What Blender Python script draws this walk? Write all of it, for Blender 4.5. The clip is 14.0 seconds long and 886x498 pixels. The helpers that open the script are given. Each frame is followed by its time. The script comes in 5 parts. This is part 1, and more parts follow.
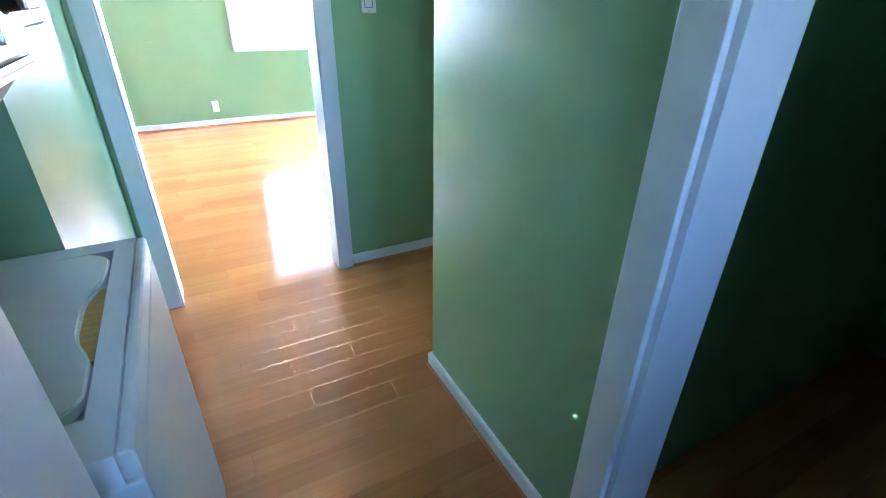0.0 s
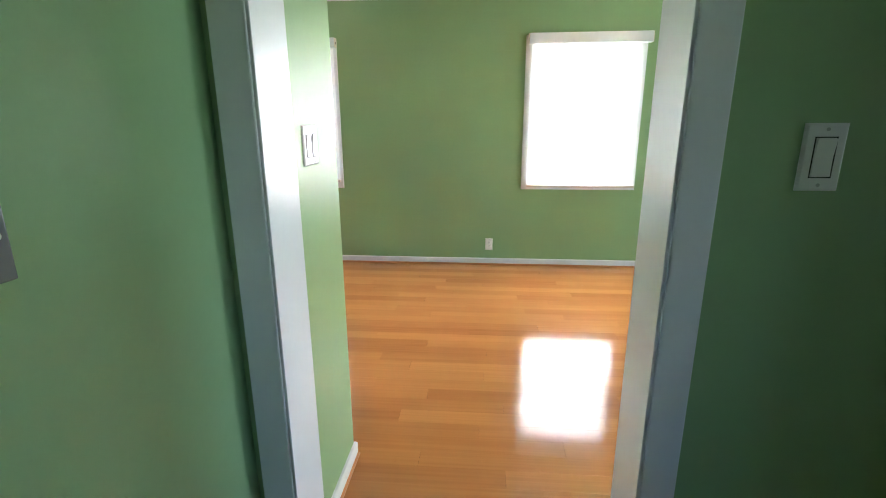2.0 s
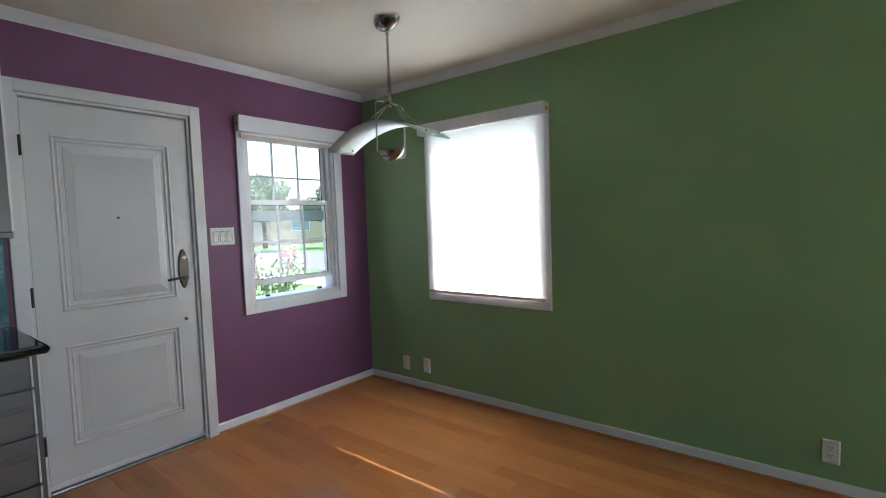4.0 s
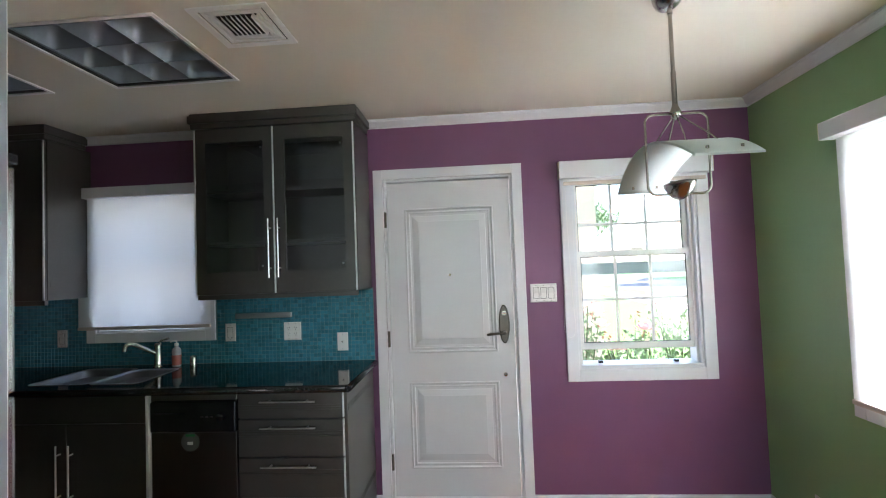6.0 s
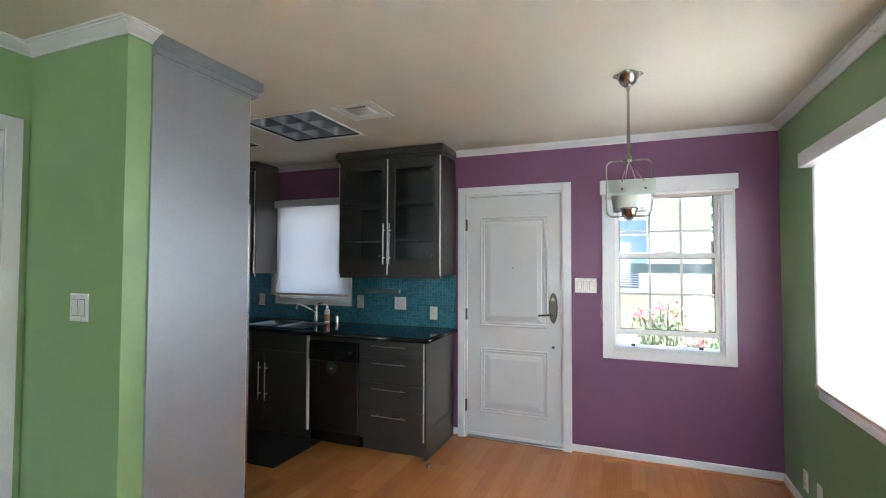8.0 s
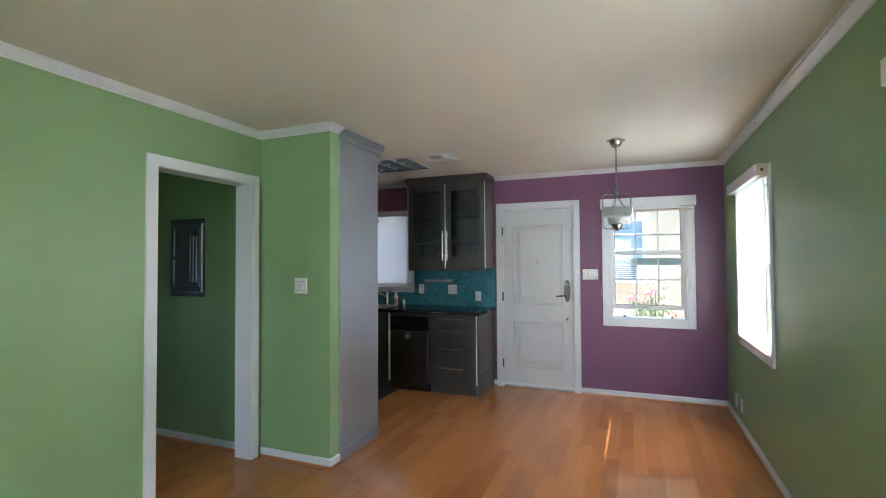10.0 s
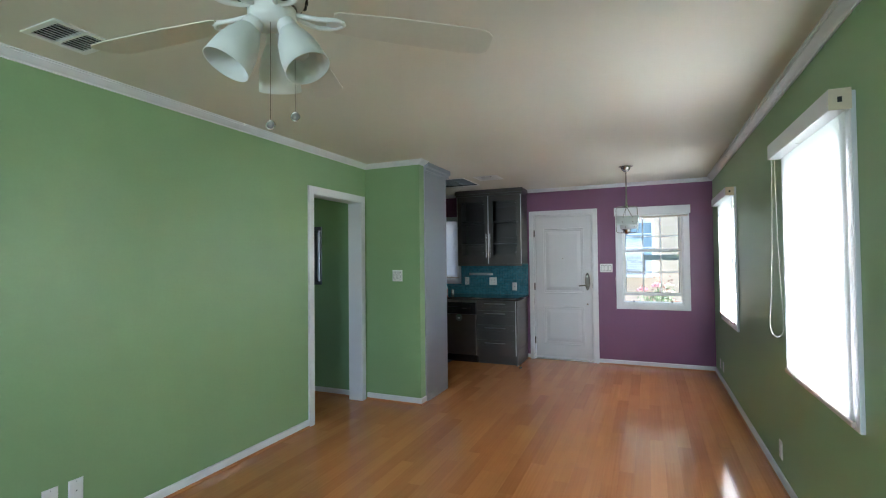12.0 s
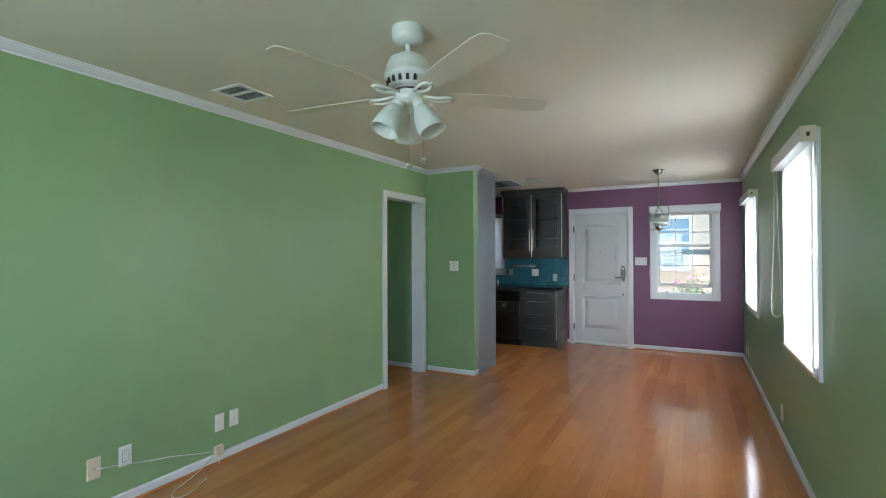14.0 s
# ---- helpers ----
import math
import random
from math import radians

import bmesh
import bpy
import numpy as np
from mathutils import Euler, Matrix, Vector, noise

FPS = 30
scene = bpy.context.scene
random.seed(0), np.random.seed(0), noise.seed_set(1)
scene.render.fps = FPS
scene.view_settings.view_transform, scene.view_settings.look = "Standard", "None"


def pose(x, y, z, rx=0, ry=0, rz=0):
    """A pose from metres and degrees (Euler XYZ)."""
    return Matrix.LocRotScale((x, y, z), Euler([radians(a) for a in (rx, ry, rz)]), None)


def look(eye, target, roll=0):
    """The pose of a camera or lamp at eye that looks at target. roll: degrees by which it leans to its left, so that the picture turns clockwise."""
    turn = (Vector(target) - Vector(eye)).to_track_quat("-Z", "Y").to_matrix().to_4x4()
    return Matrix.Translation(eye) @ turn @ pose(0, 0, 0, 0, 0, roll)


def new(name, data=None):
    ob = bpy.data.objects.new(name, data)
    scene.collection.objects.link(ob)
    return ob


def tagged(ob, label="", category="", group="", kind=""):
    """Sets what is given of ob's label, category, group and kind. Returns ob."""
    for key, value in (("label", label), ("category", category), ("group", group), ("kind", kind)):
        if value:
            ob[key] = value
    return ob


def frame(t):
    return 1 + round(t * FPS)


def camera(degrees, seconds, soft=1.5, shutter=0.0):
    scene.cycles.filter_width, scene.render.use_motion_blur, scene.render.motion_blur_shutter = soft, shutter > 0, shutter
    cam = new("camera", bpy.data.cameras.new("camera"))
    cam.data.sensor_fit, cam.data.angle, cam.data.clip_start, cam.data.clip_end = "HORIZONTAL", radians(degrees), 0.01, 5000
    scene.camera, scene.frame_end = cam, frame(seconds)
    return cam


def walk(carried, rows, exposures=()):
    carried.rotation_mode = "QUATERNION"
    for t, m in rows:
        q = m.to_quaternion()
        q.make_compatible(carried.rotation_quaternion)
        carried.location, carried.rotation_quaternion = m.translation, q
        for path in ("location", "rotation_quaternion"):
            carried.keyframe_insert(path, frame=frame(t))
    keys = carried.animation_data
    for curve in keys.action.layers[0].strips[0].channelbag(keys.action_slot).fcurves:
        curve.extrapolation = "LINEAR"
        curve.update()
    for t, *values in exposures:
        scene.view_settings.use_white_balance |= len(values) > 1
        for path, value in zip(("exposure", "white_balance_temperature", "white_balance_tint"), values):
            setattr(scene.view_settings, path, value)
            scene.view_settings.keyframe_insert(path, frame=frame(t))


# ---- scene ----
cam = camera(86.5, 14.0, soft=1.1)
PATH = [
    (0, (-5.786, -2.872, 1.293), (-4.234, -3.708, 0.348), 0.9),
    (0.5, (-5.604, -2.972, 1.301), (-3.834, -3.33, 0.441), 0.3),
    (1, (-5.279, -3.035, 1.348), (-3.417, -3.152, 0.628), 0.4),
    (1.5, (-4.879, -3.089, 1.359), (-2.973, -3.045, 0.755), 0.4),
    (2, (-4.488, -3.077, 1.338), (-2.561, -2.915, 0.827), -0.2),
    (2.5, (-4.063, -3.088, 1.35), (-2.129, -2.885, 0.883), -0.2),
    (3, (-3.62, -3.076, 1.356), (-1.681, -2.771, 0.974), -0.4),
    (3.5, (-3.242, -3.056, 1.361), (-1.362, -2.398, 1.093), -1.0),
    (4, (-2.822, -3.081, 1.36), (-1.258, -1.841, 1.239), -1.9),
    (4.2, (-2.714, -3.047, 1.388), (-1.334, -1.602, 1.305), -1.9),
    (6.5, (-1.351, -2.985, 1.486), (-1.768, -1.031, 1.567), -1.4),
    (7, (-1.059, -3.235, 1.466), (-1.67, -1.332, 1.552), -0.1),
    (7.5, (-0.983, -3.527, 1.466), (-1.683, -1.656, 1.55), 0.2),
    (8, (-0.966, -3.844, 1.466), (-1.7, -1.985, 1.53), 0.2),
    (8.5, (-0.882, -4.206, 1.448), (-1.642, -2.358, 1.519), 0.4),
    (9, (-0.888, -4.583, 1.45), (-1.657, -2.738, 1.519), 0.1),
    (11.3, (-0.753, -6.339, 1.462), (-1.483, -4.478, 1.497), -0.9),
    (11.5, (-0.758, -6.469, 1.455), (-1.507, -4.615, 1.495), -0.8),
    (12, (-0.753, -6.784, 1.437), (-1.552, -4.951, 1.483), -0.6),
    (12.5, (-0.661, -7.019, 1.434), (-1.495, -5.201, 1.478), -0.7),
    (13, (-0.603, -7.199, 1.436), (-1.491, -5.407, 1.47), -0.1),
    (13.5, (-0.61, -7.392, 1.433), (-1.542, -5.623, 1.463), -0.1),
    (14, (-0.589, -7.558, 1.426), (-1.529, -5.793, 1.446), -0.2),
]
walk(cam, [(t, look(eye, target, roll)) for t, eye, target, roll in PATH], exposures=[
    (0, 5.72, 4850, 20), (0.5, 5.25, 5050, 19), (1, 4.75, 5300, 17), (1.5, 4.55, 5600, 12), (2, 4.02, 6050, 11), (2.5, 3.45, 6300, 12), (3, 2.75, 6300, 11), (4, 2.3, 5800, 11),
    (6.5, 3.1, 6000, 11), (7.5, 3.05, 6000, 11), (9, 3.0, 6000, 11), (11.5, 2.66, 5700, 10), (14, 2.62, 5750, 9)])

# ---- light ----
SUN_ELEVATION = 38.0
world = bpy.data.worlds.new("sky")
scene.world = world
world.use_nodes = True
wn = world.node_tree.nodes
sky = wn.new("ShaderNodeTexSky")
sky.sky_type, sky.sun_disc = "NISHITA", False
sky.sun_elevation, sky.sun_rotation = radians(SUN_ELEVATION), radians(90)
world.node_tree.links.new(sky.outputs[0], wn["Background"].inputs[0])
wn["Background"].inputs[1].default_value = 0.12
sun = new("sun", bpy.data.lights.new("sun", "SUN"))
sun.data.energy, sun.data.angle, sun.data.color = 4.0, radians(0.5), (1.0, 0.97, 0.93)
sun.matrix_world = look((40 * math.cos(radians(SUN_ELEVATION)), -1.2, 40 * math.sin(radians(SUN_ELEVATION))), (0, -1.2, 0))


def window_light(name, place, target, width, height, watts, colour):
    """An added area lamp for the sky's light in an assumed, unseen window opening that lies behind the walk."""
    lamp = new(name, bpy.data.lights.new(name, "AREA"))
    lamp.data.shape, lamp.data.size, lamp.data.size_y, lamp.data.energy, lamp.data.color = "RECTANGLE", width, height, watts, colour
    lamp.matrix_world = look(place, target)


window_light("sky_in_unseen_bedroom_window", (-4.25, -5.98, 1.5), (-4.1, 0, 1.1), 0.85, 1.0, 0.04, (0.86, 0.93, 1.0))
window_light("sky_in_unseen_hall_window", (-7.05, -3.16, 1.57), (0, -3.16, 1.4), 0.26, 0.72, 0.02, (0.7, 0.84, 1.0))
window_light("sky_in_unseen_south_window", (-1.75, -8.78, 1.48), (-1.75, 0, 1.3), 1.65, 1.1, 8.5, (0.8, 0.9, 1.0))


# ---- materials ----
def mat(name, col, rough=0.5, metal=0.0, var=0.06, scale=3.0, fine=60.0, bump=0.0, bscale=250.0, coat=0.0, rvar=0.06, stretch=None, rand=0.0):
    """A surface with colour that drifts at two scales, uneven gloss and fine relief."""
    m = bpy.data.materials.new(name)
    m.use_nodes = True
    nt = m.node_tree
    n, l = nt.nodes, nt.links
    p = n["Principled BSDF"]
    tc = n.new("ShaderNodeTexCoord")
    vec = tc.outputs["Object"]
    if stretch:
        mp = n.new("ShaderNodeMapping")
        mp.inputs["Scale"].default_value = stretch
        l.new(vec, mp.inputs[0])
        vec = mp.outputs[0]
    big, small = n.new("ShaderNodeTexNoise"), n.new("ShaderNodeTexNoise")
    big.inputs["Scale"].default_value, small.inputs["Scale"].default_value = scale, fine
    big.inputs["Detail"].default_value, small.inputs["Detail"].default_value = 4, 3
    l.new(vec, big.inputs[0]), l.new(vec, small.inputs[0])
    add = n.new("ShaderNodeMath")
    add.operation = "ADD"
    l.new(big.outputs[0], add.inputs[0]), l.new(small.outputs[0], add.inputs[1])
    fac = add.outputs[0]
    if rand:
        oi = n.new("ShaderNodeObjectInfo")
        geo = n.new("ShaderNodeNewGeometry")
        both = n.new("ShaderNodeMath")
        both.operation = "ADD"
        l.new(oi.outputs["Random"], both.inputs[0]), l.new(geo.outputs["Random Per Island"], both.inputs[1])
        fr = n.new("ShaderNodeMath")
        fr.operation = "FRACT"
        l.new(both.outputs[0], fr.inputs[0])
        mr = n.new("ShaderNodeMath")
        mr.operation = "MULTIPLY_ADD"
        l.new(fr.outputs[0], mr.inputs[0])
        mr.inputs[1].default_value = rand
        l.new(fac, mr.inputs[2])
        fac = mr.outputs[0]
    ramp = n.new("ShaderNodeMapRange")
    ramp.inputs["From Min"].default_value, ramp.inputs["From Max"].default_value = 0.6, 1.4 + rand
    l.new(fac, ramp.inputs[0])
    mix = n.new("ShaderNodeMix")
    mix.data_type = "RGBA"
    l.new(ramp.outputs[0], mix.inputs[0])
    mix.inputs[6].default_value = (*[min(1, c * (1 - var)) for c in col], 1)
    mix.inputs[7].default_value = (*[min(1, c * (1 + var)) for c in col], 1)
    l.new(mix.outputs[2], p.inputs["Base Color"])
    rr = n.new("ShaderNodeMapRange")
    rr.inputs["To Min"].default_value, rr.inputs["To Max"].default_value = max(0.02, rough - rvar), min(1, rough + rvar)
    l.new(big.outputs[0], rr.inputs[0]), l.new(rr.outputs[0], p.inputs["Roughness"])
    p.inputs["Metallic"].default_value = metal
    if coat:
        p.inputs["Coat Weight"].default_value, p.inputs["Coat Roughness"].default_value = coat, 0.06
    if bump:
        bt, bp = n.new("ShaderNodeTexNoise"), n.new("ShaderNodeBump")
        bt.inputs["Scale"].default_value, bt.inputs["Detail"].default_value = bscale, 2
        bp.inputs["Strength"].default_value, bp.inputs["Distance"].default_value = bump, 0.001
        l.new(vec, bt.inputs[0]), l.new(bt.outputs[0], bp.inputs["Height"]), l.new(bp.outputs[0], p.inputs["Normal"])
    return m


def bamboo_floor():
    m = bpy.data.materials.new("bamboo_plank")
    m.use_nodes = True
    n, l = m.node_tree.nodes, m.node_tree.links
    p = n["Principled BSDF"]
    oi, geo, tc = n.new("ShaderNodeObjectInfo"), n.new("ShaderNodeNewGeometry"), n.new("ShaderNodeTexCoord")

    def math_node(op, a, b, c=None):
        k = n.new("ShaderNodeMath")
        k.operation = op
        for i, v in enumerate((a, b, c)):
            if v is None:
                continue
            if isinstance(v, (int, float)):
                k.inputs[i].default_value = v
            else:
                l.new(v, k.inputs[i])
        return k.outputs[0]

    r = math_node("FRACT", math_node("ADD", oi.outputs["Random"], geo.outputs["Random Per Island"]), 0)
    shift = n.new("ShaderNodeCombineXYZ")
    l.new(math_node("MULTIPLY", r, 37.0), shift.inputs[0]), l.new(math_node("MULTIPLY", r, 91.0), shift.inputs[1])
    va = n.new("ShaderNodeVectorMath")
    va.operation = "ADD"
    l.new(tc.outputs["Object"], va.inputs[0]), l.new(shift.outputs[0], va.inputs[1])
    mp = n.new("ShaderNodeMapping")
    mp.inputs["Scale"].default_value = (75, 1.1, 1)
    l.new(va.outputs[0], mp.inputs[0])
    grain = n.new("ShaderNodeTexNoise")
    grain.inputs["Scale"].default_value, grain.inputs["Detail"].default_value = 1.0, 3
    l.new(mp.outputs[0], grain.inputs[0])
    mp2 = n.new("ShaderNodeMapping")
    mp2.inputs["Scale"].default_value = (70, 28, 1)
    l.new(va.outputs[0], mp2.inputs[0])
    knot = n.new("ShaderNodeTexNoise")
    knot.inputs["Scale"].default_value, knot.inputs["Detail"].default_value = 1.0, 2
    l.new(mp2.outputs[0], knot.inputs[0])
    cloud = n.new("ShaderNodeTexNoise")
    cloud.inputs["Scale"].default_value = 4.0
    l.new(va.outputs[0], cloud.inputs[0])
    tone = math_node("MULTIPLY_ADD", grain.outputs[0], 0.35, math_node("MULTIPLY_ADD", math_node("POWER", r, 0.8), 0.27, math_node("MULTIPLY", cloud.outputs[0], 0.16)))
    cr = n.new("ShaderNodeValToRGB")
    cr.color_ramp.elements[0].position, cr.color_ramp.elements[0].color = 0.14, (*FLOOR_DARK, 1)
    cr.color_ramp.elements[1].position, cr.color_ramp.elements[1].color = 0.7, (*FLOOR_LIGHT, 1)
    l.new(tone, cr.inputs[0])
    dark = n.new("ShaderNodeMapRange")
    dark.inputs["From Min"].default_value, dark.inputs["From Max"].default_value = 0.72, 0.8
    dark.inputs["To Max"].default_value = 0.25
    l.new(knot.outputs[0], dark.inputs[0])
    mx = n.new("ShaderNodeMix")
    mx.data_type = "RGBA"
    l.new(dark.outputs[0], mx.inputs[0]), l.new(cr.outputs[0], mx.inputs[6])
    mx.inputs[7].default_value = (0.16, 0.06, 0.02, 1)
    l.new(mx.outputs[2], p.inputs["Base Color"])
    rr = n.new("ShaderNodeMapRange")
    rr.inputs["To Min"].default_value, rr.inputs["To Max"].default_value = 0.09, 0.13
    l.new(grain.outputs[0], rr.inputs[0]), l.new(rr.outputs[0], p.inputs["Roughness"])
    p.inputs["IOR"].default_value = 1.46
    wave, bp = n.new("ShaderNodeTexNoise"), n.new("ShaderNodeBump")
    wave.inputs["Scale"].default_value = 9.0
    l.new(va.outputs[0], wave.inputs[0])
    bp.inputs["Strength"].default_value, bp.inputs["Distance"].default_value = 0.05, 0.001
    l.new(wave.outputs[0], bp.inputs["Height"]), l.new(bp.outputs[0], p.inputs["Normal"])
    return m


def fabric(name, col, through_share, weave=900.0):
    """Cloth that lets part of the light through."""
    m = bpy.data.materials.new(name)
    m.use_nodes = True
    n, l = m.node_tree.nodes, m.node_tree.links
    n.remove(n["Principled BSDF"])
    tc, mp, no, mr = n.new("ShaderNodeTexCoord"), n.new("ShaderNodeMapping"), n.new("ShaderNodeTexNoise"), n.new("ShaderNodeMapRange")
    mp.inputs["Scale"].default_value = (4, 4, weave)
    no.inputs["Scale"].default_value, no.inputs["Detail"].default_value = 1.0, 3
    l.new(tc.outputs["Object"], mp.inputs[0]), l.new(mp.outputs[0], no.inputs[0]), l.new(no.outputs[0], mr.inputs[0])
    mr.inputs["To Min"].default_value, mr.inputs["To Max"].default_value = 0.86, 1.0
    mc = n.new("ShaderNodeMix")
    mc.data_type = "RGBA"
    l.new(mr.outputs[0], mc.inputs[0])
    mc.inputs[6].default_value, mc.inputs[7].default_value = (*[c * 0.7 for c in col], 1), (*col, 1)
    d, t, s = n.new("ShaderNodeBsdfDiffuse"), n.new("ShaderNodeBsdfTranslucent"), n.new("ShaderNodeMixShader")
    l.new(mc.outputs[2], d.inputs[0]), l.new(mc.outputs[2], t.inputs[0])
    s.inputs[0].default_value = through_share
    l.new(d.outputs[0], s.inputs[1]), l.new(t.outputs[0], s.inputs[2]), l.new(s.outputs[0], n["Material Output"].inputs[0])
    return m


def glass(name, col=(1, 1, 1), rough=0.0):
    m = bpy.data.materials.new(name)
    m.use_nodes = True
    p = m.node_tree.nodes["Principled BSDF"]
    p.inputs["Base Color"].default_value = (*col, 1)
    p.inputs["Roughness"].default_value, p.inputs["IOR"].default_value = rough, 1.45
    p.inputs["Transmission Weight"].default_value = 1.0
    return m


FLOOR_DARK, FLOOR_LIGHT = (0.345, 0.127, 0.034), (0.58, 0.243, 0.077)
GREEN = mat("green_paint", (0.25, 0.385, 0.186), 0.4, var=0.025, scale=1.2, rvar=0.0, bump=0.12, bscale=160)
HALL_GREEN = mat("hall_green_paint", (0.235, 0.375, 0.195), 0.34, var=0.025, scale=1.2, rvar=0.0, bump=0.14, bscale=140)
PURPLE = mat("plum_paint", (0.175, 0.068, 0.145), 0.4, var=0.025, scale=1.2, rvar=0.0, bump=0.12, bscale=160)
BEIGE = mat("beige_paint", (0.5, 0.43, 0.36), 0.5, var=0.05, bump=0.1)
CEILING = mat("ceiling_paint", (0.65, 0.615, 0.525), 0.7, var=0.02, scale=0.8, rvar=0.0, bump=0.1, bscale=180)
TRIM = mat("white_trim_paint", (0.7, 0.71, 0.735), 0.3, var=0.015, bump=0.04, bscale=60)
DOORPAINT = mat("white_door_paint", (0.62, 0.625, 0.645), 0.35, var=0.012, bump=0.03, bscale=80)
SHOE = mat("stained_wood_trim", (0.46, 0.17, 0.05), 0.4, var=0.2, stretch=(3, 3, 40))
PLANK = bamboo_floor()
SUBFLOOR = mat("subfloor", (0.09, 0.04, 0.02), 0.8)
GREY = mat("grey_lacquer", (0.125, 0.116, 0.105), 0.34, metal=0.7, rvar=0.02, var=0.05, scale=2, bump=0.05, bscale=120)
PANELGREY = mat("grey_panel_lacquer", (0.345, 0.37, 0.41), 0.42, metal=0.75, rvar=0.02, var=0.03, scale=2, bump=0.03)
# Pale and mostly non-metal: the windows' gleam on the aluminium is in the colour.
EDGE = mat("aluminium_edge", (0.86, 0.86, 0.86), 0.45, metal=0.3, var=0.04)
HANDLE = mat("brushed_handle", (0.68, 0.66, 0.64), 0.3, metal=0.9, var=0.05)
STEEL = mat("brushed_steel", (0.55, 0.54, 0.52), 0.24, metal=1.0, var=0.08, stretch=(1, 1, 60))
DARKSTEEL = mat("dark_steel", (0.1, 0.083, 0.072), 0.36, metal=0.9, var=0.06, stretch=(40, 1, 1))
NICKEL = mat("satin_nickel", (0.46, 0.43, 0.4), 0.25, metal=1.0, var=0.06)
AGED = mat("aged_nickel", (0.105, 0.092, 0.075), 0.3, metal=1.0, var=0.1)
BLACKPLASTIC = mat("black_plastic", (0.012, 0.012, 0.013), 0.25, var=0.1)
GRANITE = mat("black_granite", (0.012, 0.013, 0.014), 0.07, var=0.5, scale=90, fine=400, rvar=0.02)
WHITEPLASTIC = mat("white_plastic", (0.8, 0.79, 0.77), 0.3, var=0.02)
IVORY = mat("almond_plastic", (0.66, 0.56, 0.44), 0.35, var=0.03)
SCREW = mat("screw_metal", (0.5, 0.5, 0.48), 0.35, metal=1.0)
DARK = mat("dark_slot", (0.02, 0.02, 0.02), 0.6)
TILE = mat("glass_mosaic", (0.052, 0.2, 0.265), 0.16, var=0.35, scale=4, fine=40, rand=1.2, rvar=0.05)
GROUT = mat("grout", (0.14, 0.25, 0.27), 0.8)
SINKSTEEL = mat("sink_steel", (0.3, 0.29, 0.28), 0.3, metal=1.0, var=0.1, stretch=(30, 1, 1))
ENAMEL = mat("white_enamel", (0.6, 0.64, 0.66), 0.4, var=0.03)
ENAMELGREY = mat("grey_enamel", (0.36, 0.38, 0.4), 0.3, var=0.03)
PANELMETAL = mat("grey_painted_steel", (0.17, 0.19, 0.235), 0.25, metal=0.6, rvar=0.02, var=0.05, bump=0.03)
BLIND = fabric("blind_cloth", (0.9, 0.9, 0.9), 0.55)
BLINDBAR = mat("blind_bar", (0.6, 0.51, 0.44), 0.5, var=0.04)
FROST = fabric("frosted_glass", (0.74, 0.82, 0.82), 0.18, weave=4)
FANWHITE = mat("white_fan_enamel", (0.75, 0.75, 0.72), 0.35, var=0.02)
# Beige base colour carries the shade on the blades' undersides.
FANBLADE = mat("shaded_fan_blade", (0.6, 0.565, 0.485), 0.4, var=0.04)
OPALDISC = mat("frosted_disc", (0.16, 0.15, 0.13), 0.3)
FANGLASS = fabric("opal_glass", (0.85, 0.87, 0.84), 0.3, weave=4)
GLASS = glass("window_glass")
CABGLASS = glass("cabinet_glass", (0.95, 0.97, 0.95), 0.0)
# Dark colour for duct insides, standing in for the shade between the vanes.
VENTSHADE = mat("vent_shade", (0.045, 0.04, 0.035), 0.7)
LOUVRE = mat("lamp_louvre", (0.25, 0.29, 0.33), 0.35, metal=0.3, var=0.06)
RUBBER = mat("black_mat", (0.012, 0.012, 0.012), 0.75, var=0.2, bump=0.4, bscale=300)
YELLOWBRUSH = mat("worn_yellow_latch", (0.5, 0.3, 0.06), 0.45, var=0.35, stretch=(40, 3, 40))
SOAP = mat("pink_soap", (0.62, 0.2, 0.16), 0.2)
STUCCO = mat("cream_stucco", (0.5, 0.4, 0.3), 0.9, var=0.06, bump=0.5, bscale=60)
ROOF = mat("grey_shingle", (0.2, 0.18, 0.17), 0.9, var=0.25, scale=20)
GRASS = mat("lawn", (0.1, 0.2, 0.045), 0.95, var=0.35, scale=6, fine=80)
ASPHALT = mat("asphalt", (0.13, 0.13, 0.135), 0.9, var=0.15, fine=200)
CONCRETE = mat("concrete", (0.46, 0.45, 0.43), 0.9, var=0.1)
# Leaf and petal colours are lifted to include the glare seen through the window.
LEAF = mat("rose_leaf", (0.18, 0.25, 0.12), 0.5, var=0.4, rand=1.0)
LEAFRED = mat("young_red_leaf", (0.35, 0.14, 0.1), 0.5, var=0.3, rand=1.0)
PETAL = mat("rose_petal", (0.8, 0.42, 0.45), 0.6, var=0.2)
CREAMPETAL = mat("cream_petal", (0.8, 0.72, 0.6), 0.6, var=0.1)
STEM = mat("stem", (0.09, 0.1, 0.04), 0.7)
BARK = mat("bark", (0.13, 0.09, 0.06), 0.9, var=0.3, scale=12)
BLUEGLASS = mat("shaded_window_glass", (0.22, 0.3, 0.35), 0.3)


# ---- building helpers ----
def link(name, bm, material, parent=None):
    me = bpy.data.meshes.new(name)
    bm.normal_update()
    bm.to_mesh(me)
    bm.free()
    for m in material if isinstance(material, (list, tuple)) else (material,):
        me.materials.append(m)
    ob = new(name, me)
    ob.parent = parent
    return ob


def part(name, bm, material, parent, label=""):
    return tagged(link(name, bm, material, parent), label)


def thing(name, label, category, place=(0, 0, 0), group="", kind=""):
    ob = new(name)
    ob.empty_display_size = 0.1
    ob.location = place
    return tagged(ob, label, category, group, kind)


